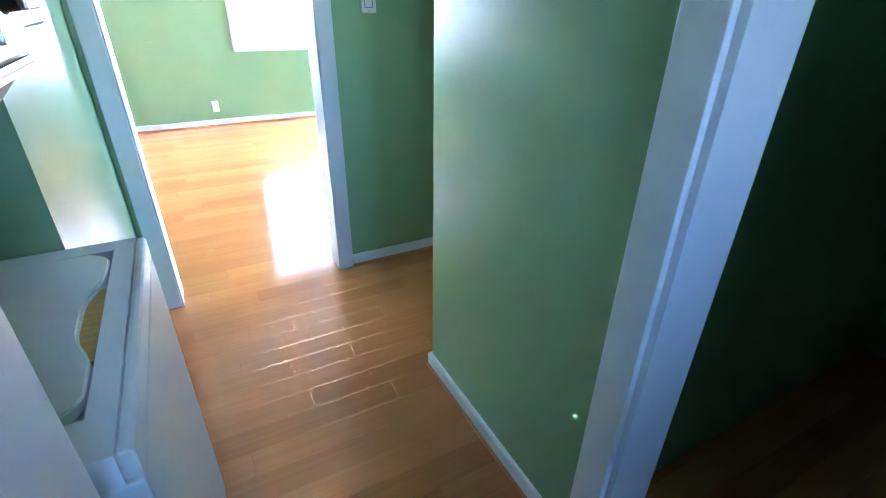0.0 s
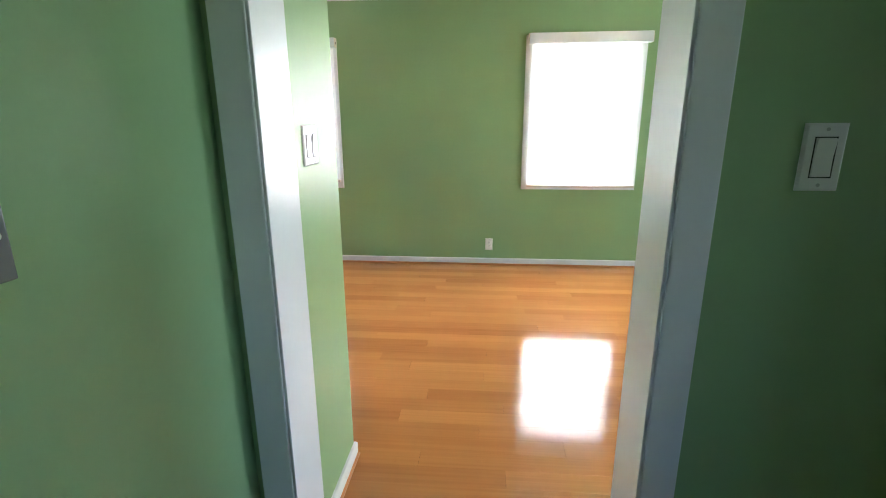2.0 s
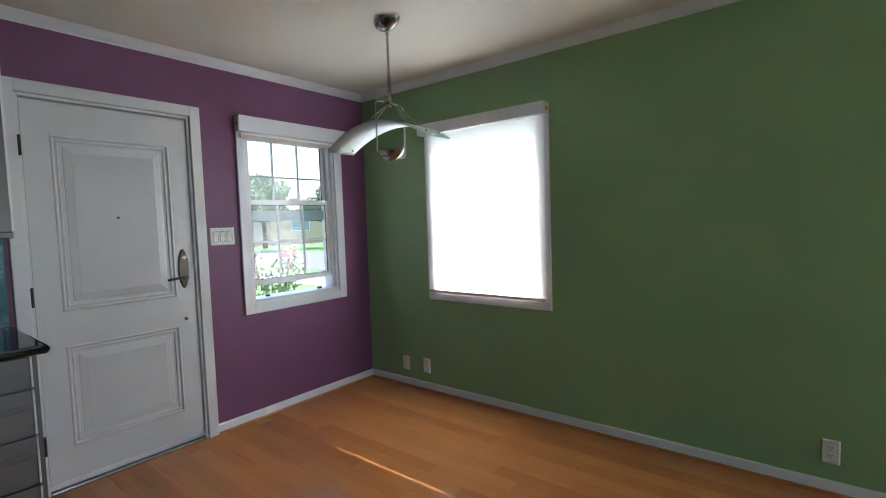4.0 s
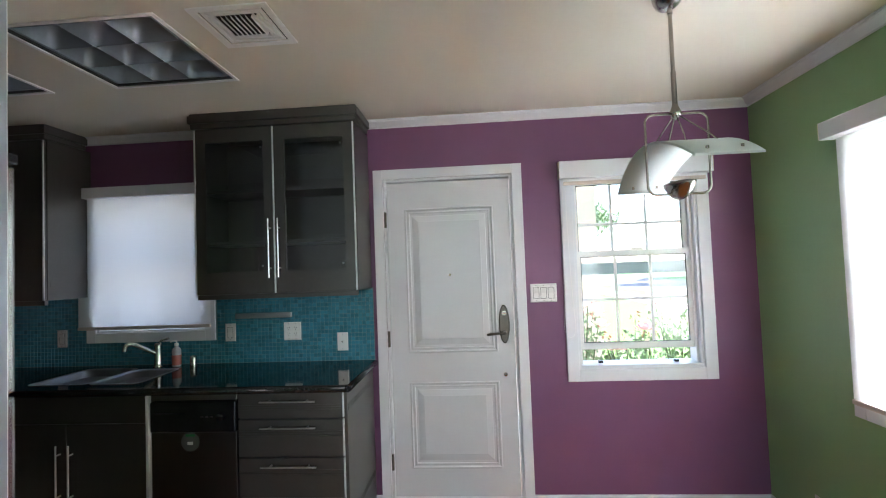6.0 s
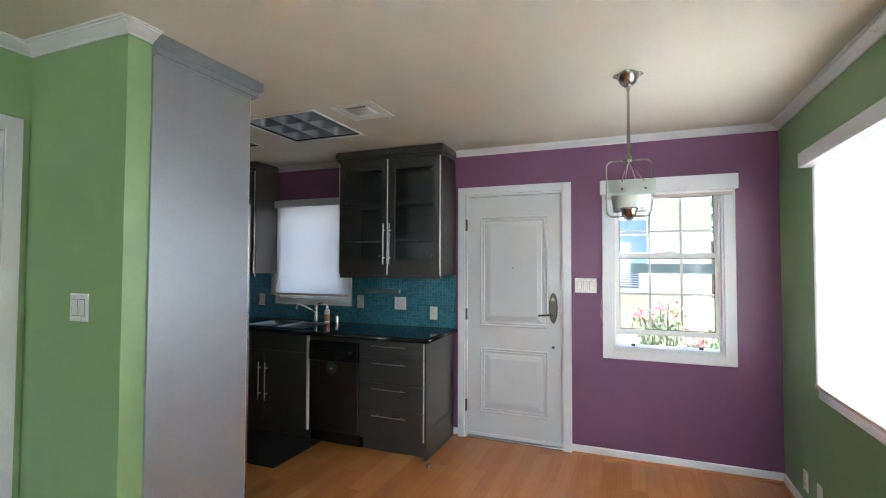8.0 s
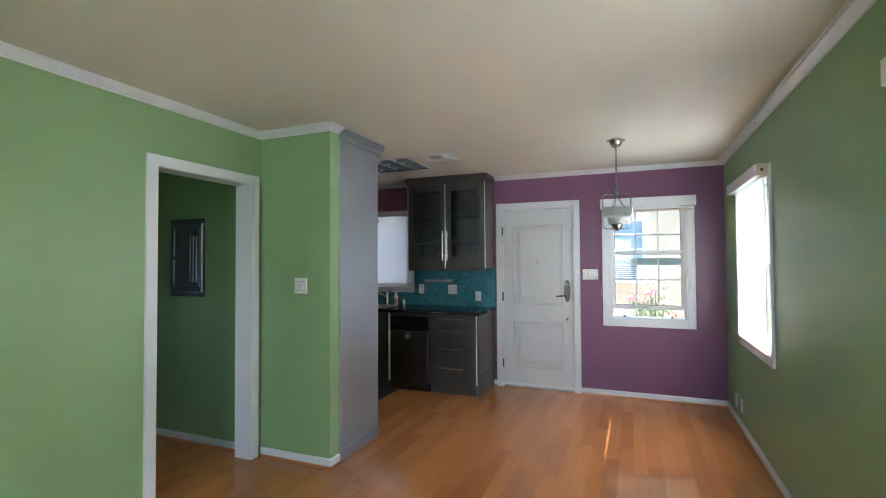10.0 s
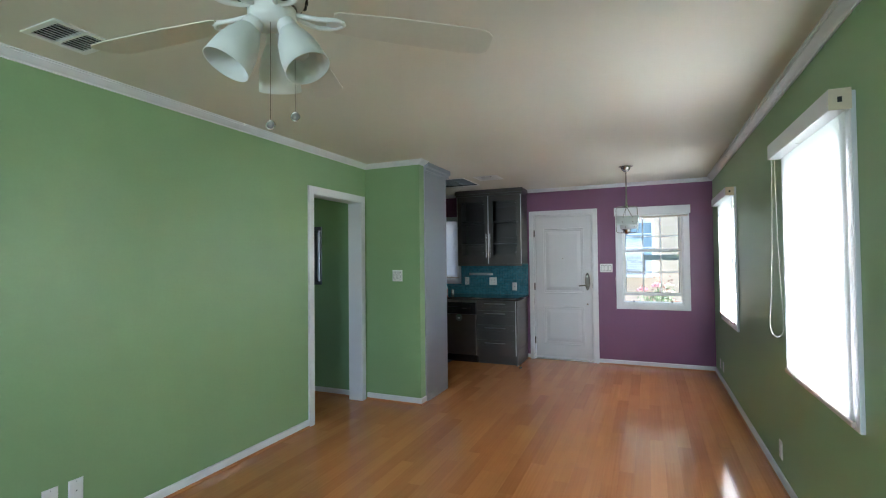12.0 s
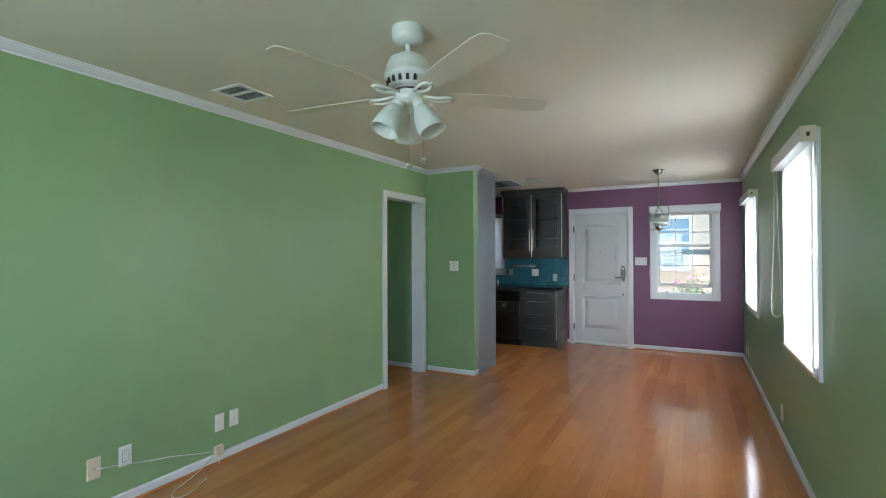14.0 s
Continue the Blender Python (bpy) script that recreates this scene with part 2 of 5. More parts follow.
def structure(name, bm, material, label="", category=""):
    return tagged(link(name, bm, material), label, category, "", "structure")


def box(bm, x0, x1, y0, y1, z0, z1, bevel=0.0, segments=2, index=0):
    x0, x1, y0, y1, z0, z1 = min(x0, x1), max(x0, x1), min(y0, y1), max(y0, y1), min(z0, z1), max(z0, z1)
    made = bmesh.ops.create_cube(bm, size=1, matrix=Matrix.LocRotScale(((x0 + x1) / 2, (y0 + y1) / 2, (z0 + z1) / 2), None, (x1 - x0, y1 - y0, z1 - z0)))
    faces = {f for v in made["verts"] for f in v.link_faces}
    for f in faces:
        f.material_index = index
    if bevel:
        edges = list({e for f in faces for e in f.edges})
        bmesh.ops.bevel(bm, geom=edges, offset=bevel, segments=segments, profile=0.6, affect="EDGES", clamp_overlap=True)
    return bm


def cyl(bm, a, b, r0, r1=None, n=16, caps=True):
    a, b = Vector(a), Vector(b)
    d = b - a
    q = d.to_track_quat("Z", "Y").to_matrix().to_4x4()
    bmesh.ops.create_cone(bm, cap_ends=caps, segments=n, radius1=r0, radius2=r0 if r1 is None else r1, depth=d.length, matrix=Matrix.Translation((a + b) / 2) @ q)
    return bm


def tube(bm, points, r, n=8):
    """A round bar along points."""
    pts = [Vector(p) for p in points]
    rings = []
    for i, p in enumerate(pts):
        d = (pts[min(i + 1, len(pts) - 1)] - pts[max(i - 1, 0)]).normalized()
        side = d.orthogonal().normalized() if i == 0 else (side - d * side.dot(d)).normalized()
        up = d.cross(side)
        rings.append([bm.verts.new(p + r * (math.cos(2 * math.pi * k / n) * side + math.sin(2 * math.pi * k / n) * up)) for k in range(n)])
    for u, v in zip(rings, rings[1:]):
        for k in range(n):
            f = bm.faces.new((u[k], u[(k + 1) % n], v[(k + 1) % n], v[k]))
            f.smooth = True
    bm.faces.new(rings[0][::-1]), bm.faces.new(rings[-1])
    return bm


def smooth(points, n=5):
    """More points on a soft curve through the given ones."""
    p = [Vector(q) for q in points]
    out = []
    for k in range(len(p) - 1):
        a, b, c, d = p[max(k - 1, 0)], p[k], p[k + 1], p[min(k + 2, len(p) - 1)]
        for j in range(n):
            t = j / n
            out.append(0.5 * (2 * b + (c - a) * t + (2 * a - 5 * b + 4 * c - d) * t * t + (3 * b - a - 3 * c + d) * t ** 3))
    return out + [p[-1]]


def lathe(bm, profile, m=None, n=28, close=False):
    """A turned shape: (radius, height) rows about z."""
    m = m or Matrix()
    rings = [[bm.verts.new(m @ Vector((r * math.cos(2 * math.pi * k / n), r * math.sin(2 * math.pi * k / n), z))) for k in range(n)] for r, z in profile]
    for u, v in zip(rings, rings[1:]):
        for k in range(n):
            f = bm.faces.new((u[k], u[(k + 1) % n], v[(k + 1) % n], v[k]))
            f.smooth = True
    if close:
        bm.faces.new(rings[0][::-1]), bm.faces.new(rings[-1])
    return bm


def prism(bm, outline, to3):
    """A solid from a 2D outline: to3(u, v, side) with side 0 or 1."""
    a, b = ([bm.verts.new(to3(u, v, s)) for u, v in outline] for s in (0, 1))
    n = len(outline)
    bm.faces.new(a[::-1]), bm.faces.new(b)
    for k in range(n):
        bm.faces.new((a[k], a[(k + 1) % n], b[(k + 1) % n], b[k]))
    bmesh.ops.recalc_face_normals(bm, faces=bm.faces)
    return bm


def slab(bm, u0, u1, v0, v1, holes, put):
    """Boxes that fill a rectangle but for its holes (u0, u1, v0, v1). put(bm, u0, u1, v0, v1) makes one box."""
    us = sorted({u0, u1, *[h[0] for h in holes], *[h[1] for h in holes]})
    for a, b in zip(us, us[1:]):
        inside = sorted((h[2], h[3]) for h in holes if h[0] <= a and b <= h[1])
        low = v0
        for c, d in inside:
            if c > low:
                put(bm, a, b, low, c)
            low = max(low, d)
        if low < v1:
            put(bm, a, b, low, v1)
    bmesh.ops.remove_doubles(bm, verts=bm.verts, dist=1e-6)
    return bm


def wall_x(name, x0, x1, y0, y1, material, holes=(), z1=2.5, label="", faces=None):
    """A wall that runs along y."""
    bm = slab(bmesh.new(), y0, y1, 0, z1, holes, lambda b, u0, u1, v0, v1: box(b, x0, x1, u0, u1, v0, v1))
    return structure(name, bm, material, label, "wall")


def wall_y(name, y0, y1, x0, x1, material, holes=(), z1=2.5, label=""):
    bm = slab(bmesh.new(), x0, x1, 0, z1, holes, lambda b, u0, u1, v0, v1: box(b, u0, u1, y0, y1, v0, v1))
    return structure(name, bm, material, label, "wall")


def moulding(name, path, profile, material, label, category):
    """A profile (away from the wall, height) along wall corners; the room lies to the left of the path. Ends butt square."""
    bm = bmesh.new()
    pts = [Vector((*p, 0)) for p in path]
    rings = []
    for i, p in enumerate(pts):
        ways = [(pts[i] - pts[i - 1]).normalized()] if i else []
        if i + 1 < len(pts):
            ways.append((pts[i + 1] - pts[i]).normalized())
        sides = [Vector((-w.y, w.x, 0)) for w in ways]
        off = sides[0] if len(sides) == 1 else (sides[0] + sides[1]) / (1 + sides[0].dot(sides[1]))
        rings.append([bm.verts.new(p + off * d + Vector((0, 0, z))) for d, z in profile])
    n = len(profile)
    for u, v in zip(rings, rings[1:]):
        for k in range(n):
            bm.faces.new((u[k], u[(k + 1) % n], v[(k + 1) % n], v[k]))
    bm.faces.new(rings[0][::-1]), bm.faces.new(rings[-1])
    bmesh.ops.recalc_face_normals(bm, faces=bm.faces)
    return structure(name, bm, material, label, category)


CROWN = [(0.0, 2.396), (0.007, 2.396), (0.008, 2.402), (0.013, 2.406), (0.02, 2.409), (0.034, 2.418), (0.047, 2.428), (0.052, 2.428), (0.054, 2.4335), (0.066, 2.4345), (0.067, 2.4395), (0.0, 2.4395)]
BASE = [(0.0, 0.016), (0.013, 0.016), (0.013, 0.058), (0.009, 0.065), (0.0, 0.066)]
QUARTER = [(0.0, 0.0005), (0.02, 0.0005), (0.019, 0.007), (0.014, 0.0125), (0.008, 0.0162), (0.0, 0.0162)]


def skirting(path):
    moulding("baseboard", path, BASE, TRIM, "low white painted baseboard along the wall", "baseboard")
    moulding("trim", path, QUARTER, SHOE, "orange stained wooden shoe moulding on the floor", "trim")


# ---- the shell ----
WIN = {"w1": (-4.405, -3.502, 0.812, 2.02), "w2": (-1.675, -0.77, 0.812, 2.02)}
PW, KW = (-1.085, -0.338, 0.825, 2.03), (-4.235, -3.475, 1.13, 2.03)
FRONT = (-2.275, -1.452, 0.0, 2.06)
HALLDOOR = (-3.42, -2.662, 0.0, 2.04)
wall_x("wall_east", 0.0, 0.16, -8.7, 0.16, GREEN, [WIN["w1"], WIN["w2"]], label="green painted wall with two blinded windows")
wall_y("wall_north", 0.0, 0.16, -5.7, 0.0, PURPLE, [FRONT, PW, KW], label="plum painted wall with front door and window")
wall_x("wall_west", -3.61, -3.482, -8.7, -2.565, GREEN, [HALLDOOR], label="green painted wall with cased opening")
wall_y("wall_stub", -2.565, -2.462, -3.61, -2.845, GREEN, label="short green painted return wall")
# Opening never in view, assumed for the south area lamp.
SOUTHWIN = (-2.6, -0.9, 0.9, 2.05)
wall_y("wall_south", -8.82, -8.7, -3.61, 0.16, GREEN, [SOUTHWIN], label="plain green painted end wall")
wall_y("wall_hall_north", -2.572, -2.457, -4.60, -3.61, HALL_GREEN, label="green painted hall wall with electrical panel")
wall_x("wall_alcove_east", -4.60, -4.48, -2.457, -1.75, HALL_GREEN, label="green painted side of the laundry alcove")
wall_y("wall_alcove_north", -1.87, -1.75, -5.42, -4.60, HALL_GREEN, label="green painted back of the laundry alcove")
wall_x("wall_alcove_west", -5.56, -5.42, -2.60, -1.75, HALL_GREEN, label="green painted side of the laundry alcove")
wall_y("wall_hall_south", -3.65, -3.52, -5.37, -4.51, HALL_GREEN, label="green painted hall wall")
wall_x("wall_nook_west", -4.64, -4.51, -4.26, -3.65, HALL_GREEN, label="green painted side wall of the hall")
NOOKDOOR = (-4.44, -3.694, 0.0, 2.04)
wall_y("wall_nook_south", -4.26, -4.14, -4.51, -3.61, HALL_GREEN, [NOOKDOOR], label="green painted wall with a cased doorway")
# The hole in this wall is an unseen, assumed window for the bedroom lamp.
wall_y("wall_bedroom_back", -6.1, -6.0, -5.0, -3.61, BEIGE, [(-4.7, -3.8, 0.98, 2.02)], label="plain beige painted wall")
wall_x("wall_bedroom_side", -3.67, -3.6135, -6.0, -4.26, BEIGE, label="plain beige painted wall")
wall_x("wall_bedroom_west", -5.0, -4.9, -6.0, -4.26, BEIGE, label="plain beige painted wall")
BATHDOOR = (-6.15, -5.37, 0.0, 2.04)
wall_y("wall_hall_south_end", -3.65, -3.52, -7.0, -5.37, HALL_GREEN, [BATHDOOR], label="green painted hall wall with a doorway")
wall_y("wall_hall_north_end", -2.72, -2.60, -7.0, -5.56, HALL_GREEN, label="green painted hall wall")
# Unseen opening added for the area lamp at the hall's west end.
HALLWIN = (-3.3, -3.02, 1.2, 1.95)
wall_x("wall_hall_west", -7.12, -7.0, -3.65, -2.6, HALL_GREEN, [HALLWIN], label="plain green end of the hall")
wall_x("wall_side_room_east", -5.25, -5.13, -5.2, -3.65, HALL_GREEN, label="plain green wall")
wall_y("wall_side_room_south", -5.3, -5.2, -7.0, -5.13, HALL_GREEN, label="plain green wall")
wall_x("wall_side_room_west", -7.12, -7.0, -5.3, -3.65, HALL_GREEN, label="plain green wall")
wall_x("wall_kitchen_west", -5.7, -5.55, -1.75, 0.0, PURPLE, label="plain plum painted kitchen wall")

TROFFERS = [(-3.435, -2.825, -1.395, -0.80), (-4.40, -3.79, -1.395, -0.80)]
VENTS = [(-2.66, -2.42, -1.385, -1.145), (-3.185, -2.975, -5.655, -5.44)]
structure("ceiling", slab(bmesh.new(), -7.12, 0.16, -8.82, 0.16, TROFFERS + VENTS, lambda b, u0, u1, v0, v1: box(b, u0, u1, v0, v1, 2.44, 2.56)), CEILING, "plain warm off-white painted ceiling", "ceiling")
structure("roof", box(bmesh.new(), -7.6, 0.75, -9.3, 0.75, 2.72, 2.8), ROOF, "low grey roof over the house", "roof")
structure("subfloor", box(bmesh.new(), -7.12, 0.16, -8.82, 0.16, -0.16, -0.012), SUBFLOOR, "dark boards under the flooring", "floor")

moulding("trim", [(0.0, -8.7), (0.0, 0.0), (-5.55, 0.0)], CROWN, TRIM, "white crown moulding below the ceiling", "moulding")
moulding("trim", [(-2.845, -2.462), (-2.845, -2.565), (-3.482, -2.565), (-3.482, -8.7), (0.0, -8.7)], CROWN, TRIM, "white crown moulding below the ceiling", "moulding")
skirting([(0.0, -8.7), (0.0, 0.0), (-1.392, 0.0)])
skirting([(-2.335, 0.0), (-2.384, 0.0)])
skirting([(-2.845, -2.462), (-2.845, -2.565), (-3.464, -2.565)])
skirting([(-3.482, -3.484), (-3.482, -8.7), (0.0, -8.7)])
skirting([(-3.63, -2.572), (-4.60, -2.572), (-4.60, -2.2)])
skirting([(-5.292, -3.52), (-4.51, -3.52), (-4.51, -4.122)])
skirting([(-3.61, -4.122), (-3.61, -3.492)])
skirting([(-4.9, -6.0), (-3.67, -6.0), (-3.67, -4.26)])


# ---- doors and windows ----
def casing_y(owner, x0, x1, z0, z1, y, w, out, sill=True):
    """Flat boards round an opening in a wall that faces along y; out is the side they stand on (-1 or 1)."""
    d = 0.018 * out
    pieces = [("casing", x0 - w, x0, z0 - (w if sill else 0), z1 + w), ("casing", x1, x1 + w, z0 - (w if sill else 0), z1 + w), ("casing", x0, x1, z1, z1 + w)]
    if sill:
        pieces.append(("casing", x0, x1, z0 - w, z0))
    for n, a, b, c, e in pieces:
        part(n, box(bmesh.new(), a, b, y, y + d, c, e, 0.003), TRIM, owner)


def casing_x(owner, y0, y1, z0, z1, x, w, out, sill=True):
    d = 0.018 * out
    pieces = [("casing", y0 - w, y0, z0 - (w if sill else 0), z1 + w), ("casing", y1, y1 + w, z0 - (w if sill else 0), z1 + w), ("casing", y0, y1, z1, z1 + w)]
    if sill:
        pieces.append(("casing", y0, y1, z0 - w, z0))
    for n, a, b, c, e in pieces:
        part(n, box(bmesh.new(), x, x + d, a, b, c, e, 0.003), TRIM, owner)


def jamb_x(owner, y0, y1, z1, x0, x1, t=0.016):
    """Boards that line a doorway in a wall along y."""
    part("jamb", box(bmesh.new(), x0, x1, y0, y0 + t, 0.001, z1, 0.002), TRIM, owner)
    part("jamb", box(bmesh.new(), x0, x1, y1 - t, y1, 0.001, z1, 0.002), TRIM, owner)
    part("jamb", box(bmesh.new(), x0, x1, y0 + t, y1 - t, z1 - t, z1, 0.002), TRIM, owner)


def jamb_y(owner, x0, x1, z1, y0, y1):
    t = 0.016
    part("jamb", box(bmesh.new(), x0, x0 + t, y0, y1, 0.001, z1, 0.002), TRIM, owner)
    part("jamb", box(bmesh.new(), x1 - t, x1, y0, y1, 0.001, z1, 0.002), TRIM, owner)
    part("jamb", box(bmesh.new(), x0 + t, x1 - t, y0, y1, z1 - t, z1, 0.002), TRIM, owner)


hall_opening = thing("door_2", "white painted cased opening without a door", "doorway", kind="structure")
casing_x(hall_opening, HALLDOOR[0], HALLDOOR[1], 0.001, HALLDOOR[3], -3.482, 0.064, 1, sill=False)
casing_x(hall_opening, HALLDOOR[0], HALLDOOR[1], 0.001, HALLDOOR[3], -3.61, 0.07, -1, sill=False)
jamb_x(hall_opening, HALLDOOR[0], HALLDOOR[1], HALLDOOR[3], -3.625, -3.467, 0.007)

nook_door = thing("door_3", "white painted cased doorway to a beige room", "doorway", kind="structure")
casing_y(nook_door, NOOKDOOR[0], NOOKDOOR[1], 0.001, NOOKDOOR[3], -4.14, 0.066, 1, sill=False)
jamb_y(nook_door, NOOKDOOR[0], NOOKDOOR[1], NOOKDOOR[3], -4.2635, -4.1365)
bath_door = thing("door_4", "white painted cased doorway to a dark room", "doorway", kind="structure")
casing_y(bath_door, BATHDOOR[0], BATHDOOR[1], 0.001, BATHDOOR[3], -3.52, 0.078, 1, sill=False)
jamb_y(bath_door, BATHDOOR[0], BATHDOOR[1], BATHDOOR[3], -3.6535, -3.5165)
alcove_trim = structure("trim", box(bmesh.new(), -5.56, -5.40, -2.728, -2.60, 0.0, 2.439, 0.004), TRIM, "white painted end post of the laundry alcove", "trim")


def raised_panel(bm, x0, x1, z0, z1, rows, y):
    """A moulded panel: rows of (inset, height towards the room) from the outer edge inwards."""
    rings = []
    for inset, h in rows:
        rings.append([bm.verts.new((a, y - h, b)) for a, b in ((x0 + inset, z0 + inset), (x1 - inset, z0 + inset), (x1 - inset, z1 - inset), (x0 + inset, z1 - inset))])
    for u, v in zip(rings, rings[1:]):
        for k in range(4):
            bm.faces.new((u[k], u[(k + 1) % 4], v[(k + 1) % 4], v[k]))
    bm.faces.new(rings[-1])
    return bm


def front_door():
    d = thing("door_1", "white painted two-panel front door, closed", "door", kind="structure")
    x0, x1, z1, y = -2.262, -1.466, 2.045, 0.012
    casing_y(d, FRONT[0], FRONT[1], 0.001, FRONT[3], 0.0, 0.062, -1, sill=False)
    jamb_y(d, FRONT[0], FRONT[1], FRONT[3] + 0.0, 0.0015, 0.16)
    part("door_stop", box(bmesh.new(), FRONT[0] + 0.016, FRONT[1] - 0.016, 0.056, 0.075, 2.02, 2.044), TRIM, d)
    p1, p2 = (-2.145, -1.577, 0.945, 1.868), (-2.145, -1.577, 0.222, 0.762)
    bm = slab(bmesh.new(), x0 + 0.0065, x1 - 0.0065, 0.022, z1 - 0.009, [p1, p2], lambda b, u0, u1, v0, v1: box(b, u0, u1, y, y + 0.04, v0, v1))
    leaf = part("door_leaf", bm, DOORPAINT, d)
    rows = [(0, 0), (0.003, 0.003), (0.009, 0.004), (0.013, -0.003), (0.016, -0.006), (0.022, -0.006), (0.025, -0.003), (0.031, -0.003), (0.035, -0.009), (0.05, -0.009), (0.052, -0.007), (0.085, -0.001), (0.088, 0.0)]
    for p in (p1, p2):
        part("raised_panel", raised_panel(bmesh.new(), *p, rows, y), DOORPAINT, leaf)
    part("threshold", box(bmesh.new(), FRONT[0] + 0.016, FRONT[1] - 0.016, -0.012, 0.16, 0.0005, 0.016, 0.005), NICKEL, d, "worn metal door sill")
    part("weather_strip", box(bmesh.new(), x0, x1, 0.004, 0.0115, 0.024, 0.05, 0.002), TRIM, d)
    for z in (1.80, 1.04, 0.27):
        part("hinge", cyl(box(bmesh.new(), -2.27, -2.259, -0.001, 0.0115, z - 0.05, z + 0.05), (-2.266, -0.004, z - 0.05), (-2.266, -0.004, z + 0.05), 0.0065, n=10), AGED, d, "dark metal hinge")
    bm = bmesh.new()
    outline = [(0.034 * math.cos(a), 0.122 * math.sin(a)) for a in [2 * math.pi * k / 28 for k in range(28)]]
    prism(bm, outline, lambda u, v, s: (-1.534 + u * (1 - 0.2 * s), y - 0.009 * s - 0.0005, 1.114 + v * (1 - 0.08 * s)))
    esc = part("escutcheon", bm, AGED, d, "oval aged nickel lock plate")
    cyl_b = cyl(bmesh.new(), (-1.534, y - 0.008, 1.06), (-1.534, y - 0.05, 1.06), 0.011)
    tube(cyl_b, [(-1.534, y - 0.045, 1.06), (-1.56, y - 0.05, 1.063), (-1.60, y - 0.05, 1.06), (-1.645, y - 0.047, 1.055)], 0.008)
    part("lever", cyl_b, AGED, esc)
    part("thumb_turn", box(cyl(bmesh.new(), (-1.534, y - 0.008, 1.185), (-1.534, y - 0.018, 1.185), 0.014), -1.55, -1.518, y - 0.028, y - 0.017, 1.181, 1.189, 0.003), NICKEL, esc)
    part("peephole", lathe(bmesh.new(), [(0.0, 0.0), (0.004, 0.001), (0.008, 0.003), (0.009, 0.0)], Matrix.Translation((-1.865, y - 0.0005 - 0.012 + 0.012, 1.436)) @ pose(0, 0, 0, 90), 16), NICKEL, d)
    part("lock_button", lathe(bmesh.new(), [(0.0, 0.008), (0.008, 0.008), (0.012, 0.004), (0.013, 0.0)], Matrix.Translation((-1.537, y, 0.80)) @ pose(0, 0, 0, 90), 16), NICKEL, d)
    part("strike", box(bmesh.new(), -1.4685, -1.4665, 0.0, 0.011, 1.03, 1.09), NICKEL, d)


front_door()


def sash_y(owner, name, x0, x1, z0, z1, y, stile, rail_low, rail_top, cols, row_z):
    s = part(name, box(bmesh.new(), x0, x0 + stile, y, y + 0.03, z0, z1, 0.002), WHITEPLASTIC, owner)
    part("stile", box(bmesh.new(), x1 - stile, x1, y, y + 0.03, z0, z1, 0.002), WHITEPLASTIC, s)
    part("rail", box(bmesh.new(), x0 + stile, x1 - stile, y, y + 0.03, z0, z0 + rail_low, 0.002), WHITEPLASTIC, s)
    part("rail", box(bmesh.new(), x0 + stile, x1 - stile, y, y + 0.03, z1 - rail_top, z1, 0.002), WHITEPLASTIC, s)
    a, b, c, d = x0 + stile, x1 - stile, z0 + rail_low, z1 - rail_top
    for k in range(1, cols):
        x = a + (b - a) * k / cols
        part("muntin", box(bmesh.new(), x - 0.008, x + 0.008, y + 0.009, y + 0.022, c, d), WHITEPLASTIC, s)
    part("muntin", box(bmesh.new(), a, b, y + 0.0095, y + 0.0215, row_z - 0.008, row_z + 0.008), WHITEPLASTIC, s)
    part("gasket", slab(bmesh.new(), a, b, c, d, [(a + 0.004, b - 0.004, c + 0.004, d - 0.004)], lambda m, u0, u1, v0, v1: box(m, u0, u1, y + 0.006, y + 0.0125, v0, v1)), BLACKPLASTIC, s)
    pane = part("pane", box(bmesh.new(), a - 0.004, b + 0.004, y + 0.013, y + 0.017, c - 0.004, d + 0.004), GLASS, s)
    pane.visible_shadow = False
    return s


def plum_window():
    w = thing("window_3", "white vinyl sash window, lower sash raised a little", "window", kind="structure")
    x0, x1, z0, z1 = PW
    casing_y(w, x0, x1, z0, z1, 0.0, 0.072, -1)
    for a, b, c, e in ((x0, x0 + 0.016, z0, z1), (x1 - 0.016, x1, z0, z1), (x0 + 0.016, x1 - 0.016, z0, z0 + 0.022), (x0 + 0.016, x1 - 0.016, z1 - 0.02, z1)):
        part("window_frame", box(bmesh.new(), a, b, -0.003, 0.155, c, e, 0.002), TRIM, w)
    sash_y(w, "upper_sash", x0 + 0.02, x1 - 0.02, 1.515, z1 - 0.022, 0.095, 0.028, 0.034, 0.03, 3, 1.722)
    sash_y(w, "lower_sash", x0 + 0.02, x1 - 0.02, 0.935, 1.552, 0.055, 0.03, 0.04, 0.036, 3, 1.245)
    part("sash_lock", box(bmesh.new(), -0.725, -0.655, 0.04, 0.06, 1.553, 1.566, 0.003), WHITEPLASTIC, w)
    part("track", box(bmesh.new(), x0 + 0.018, x0 + 0.03, 0.03, 0.05, z0 + 0.024, z1 - 0.022), WHITEPLASTIC, w)
    part("track", box(bmesh.new(), x1 - 0.03, x1 - 0.018, 0.03, 0.05, z0 + 0.024, z1 - 0.022), WHITEPLASTIC, w)
    for x in (-0.94, -0.48):
        part("tilt_latch", box(bmesh.new(), x - 0.014, x + 0.014, 0.05, 0.075, 0.848, 0.862, 0.003), BLACKPLASTIC, w, "black latch")
    part("outer_rail", box(bmesh.new(), x0 + 0.02, x1 - 0.02, 0.128, 0.145, 1.40, 1.475), mat("dull_green_rail", (0.3, 0.4, 0.4), 0.5), w, "dull green storm rail")


plum_window()


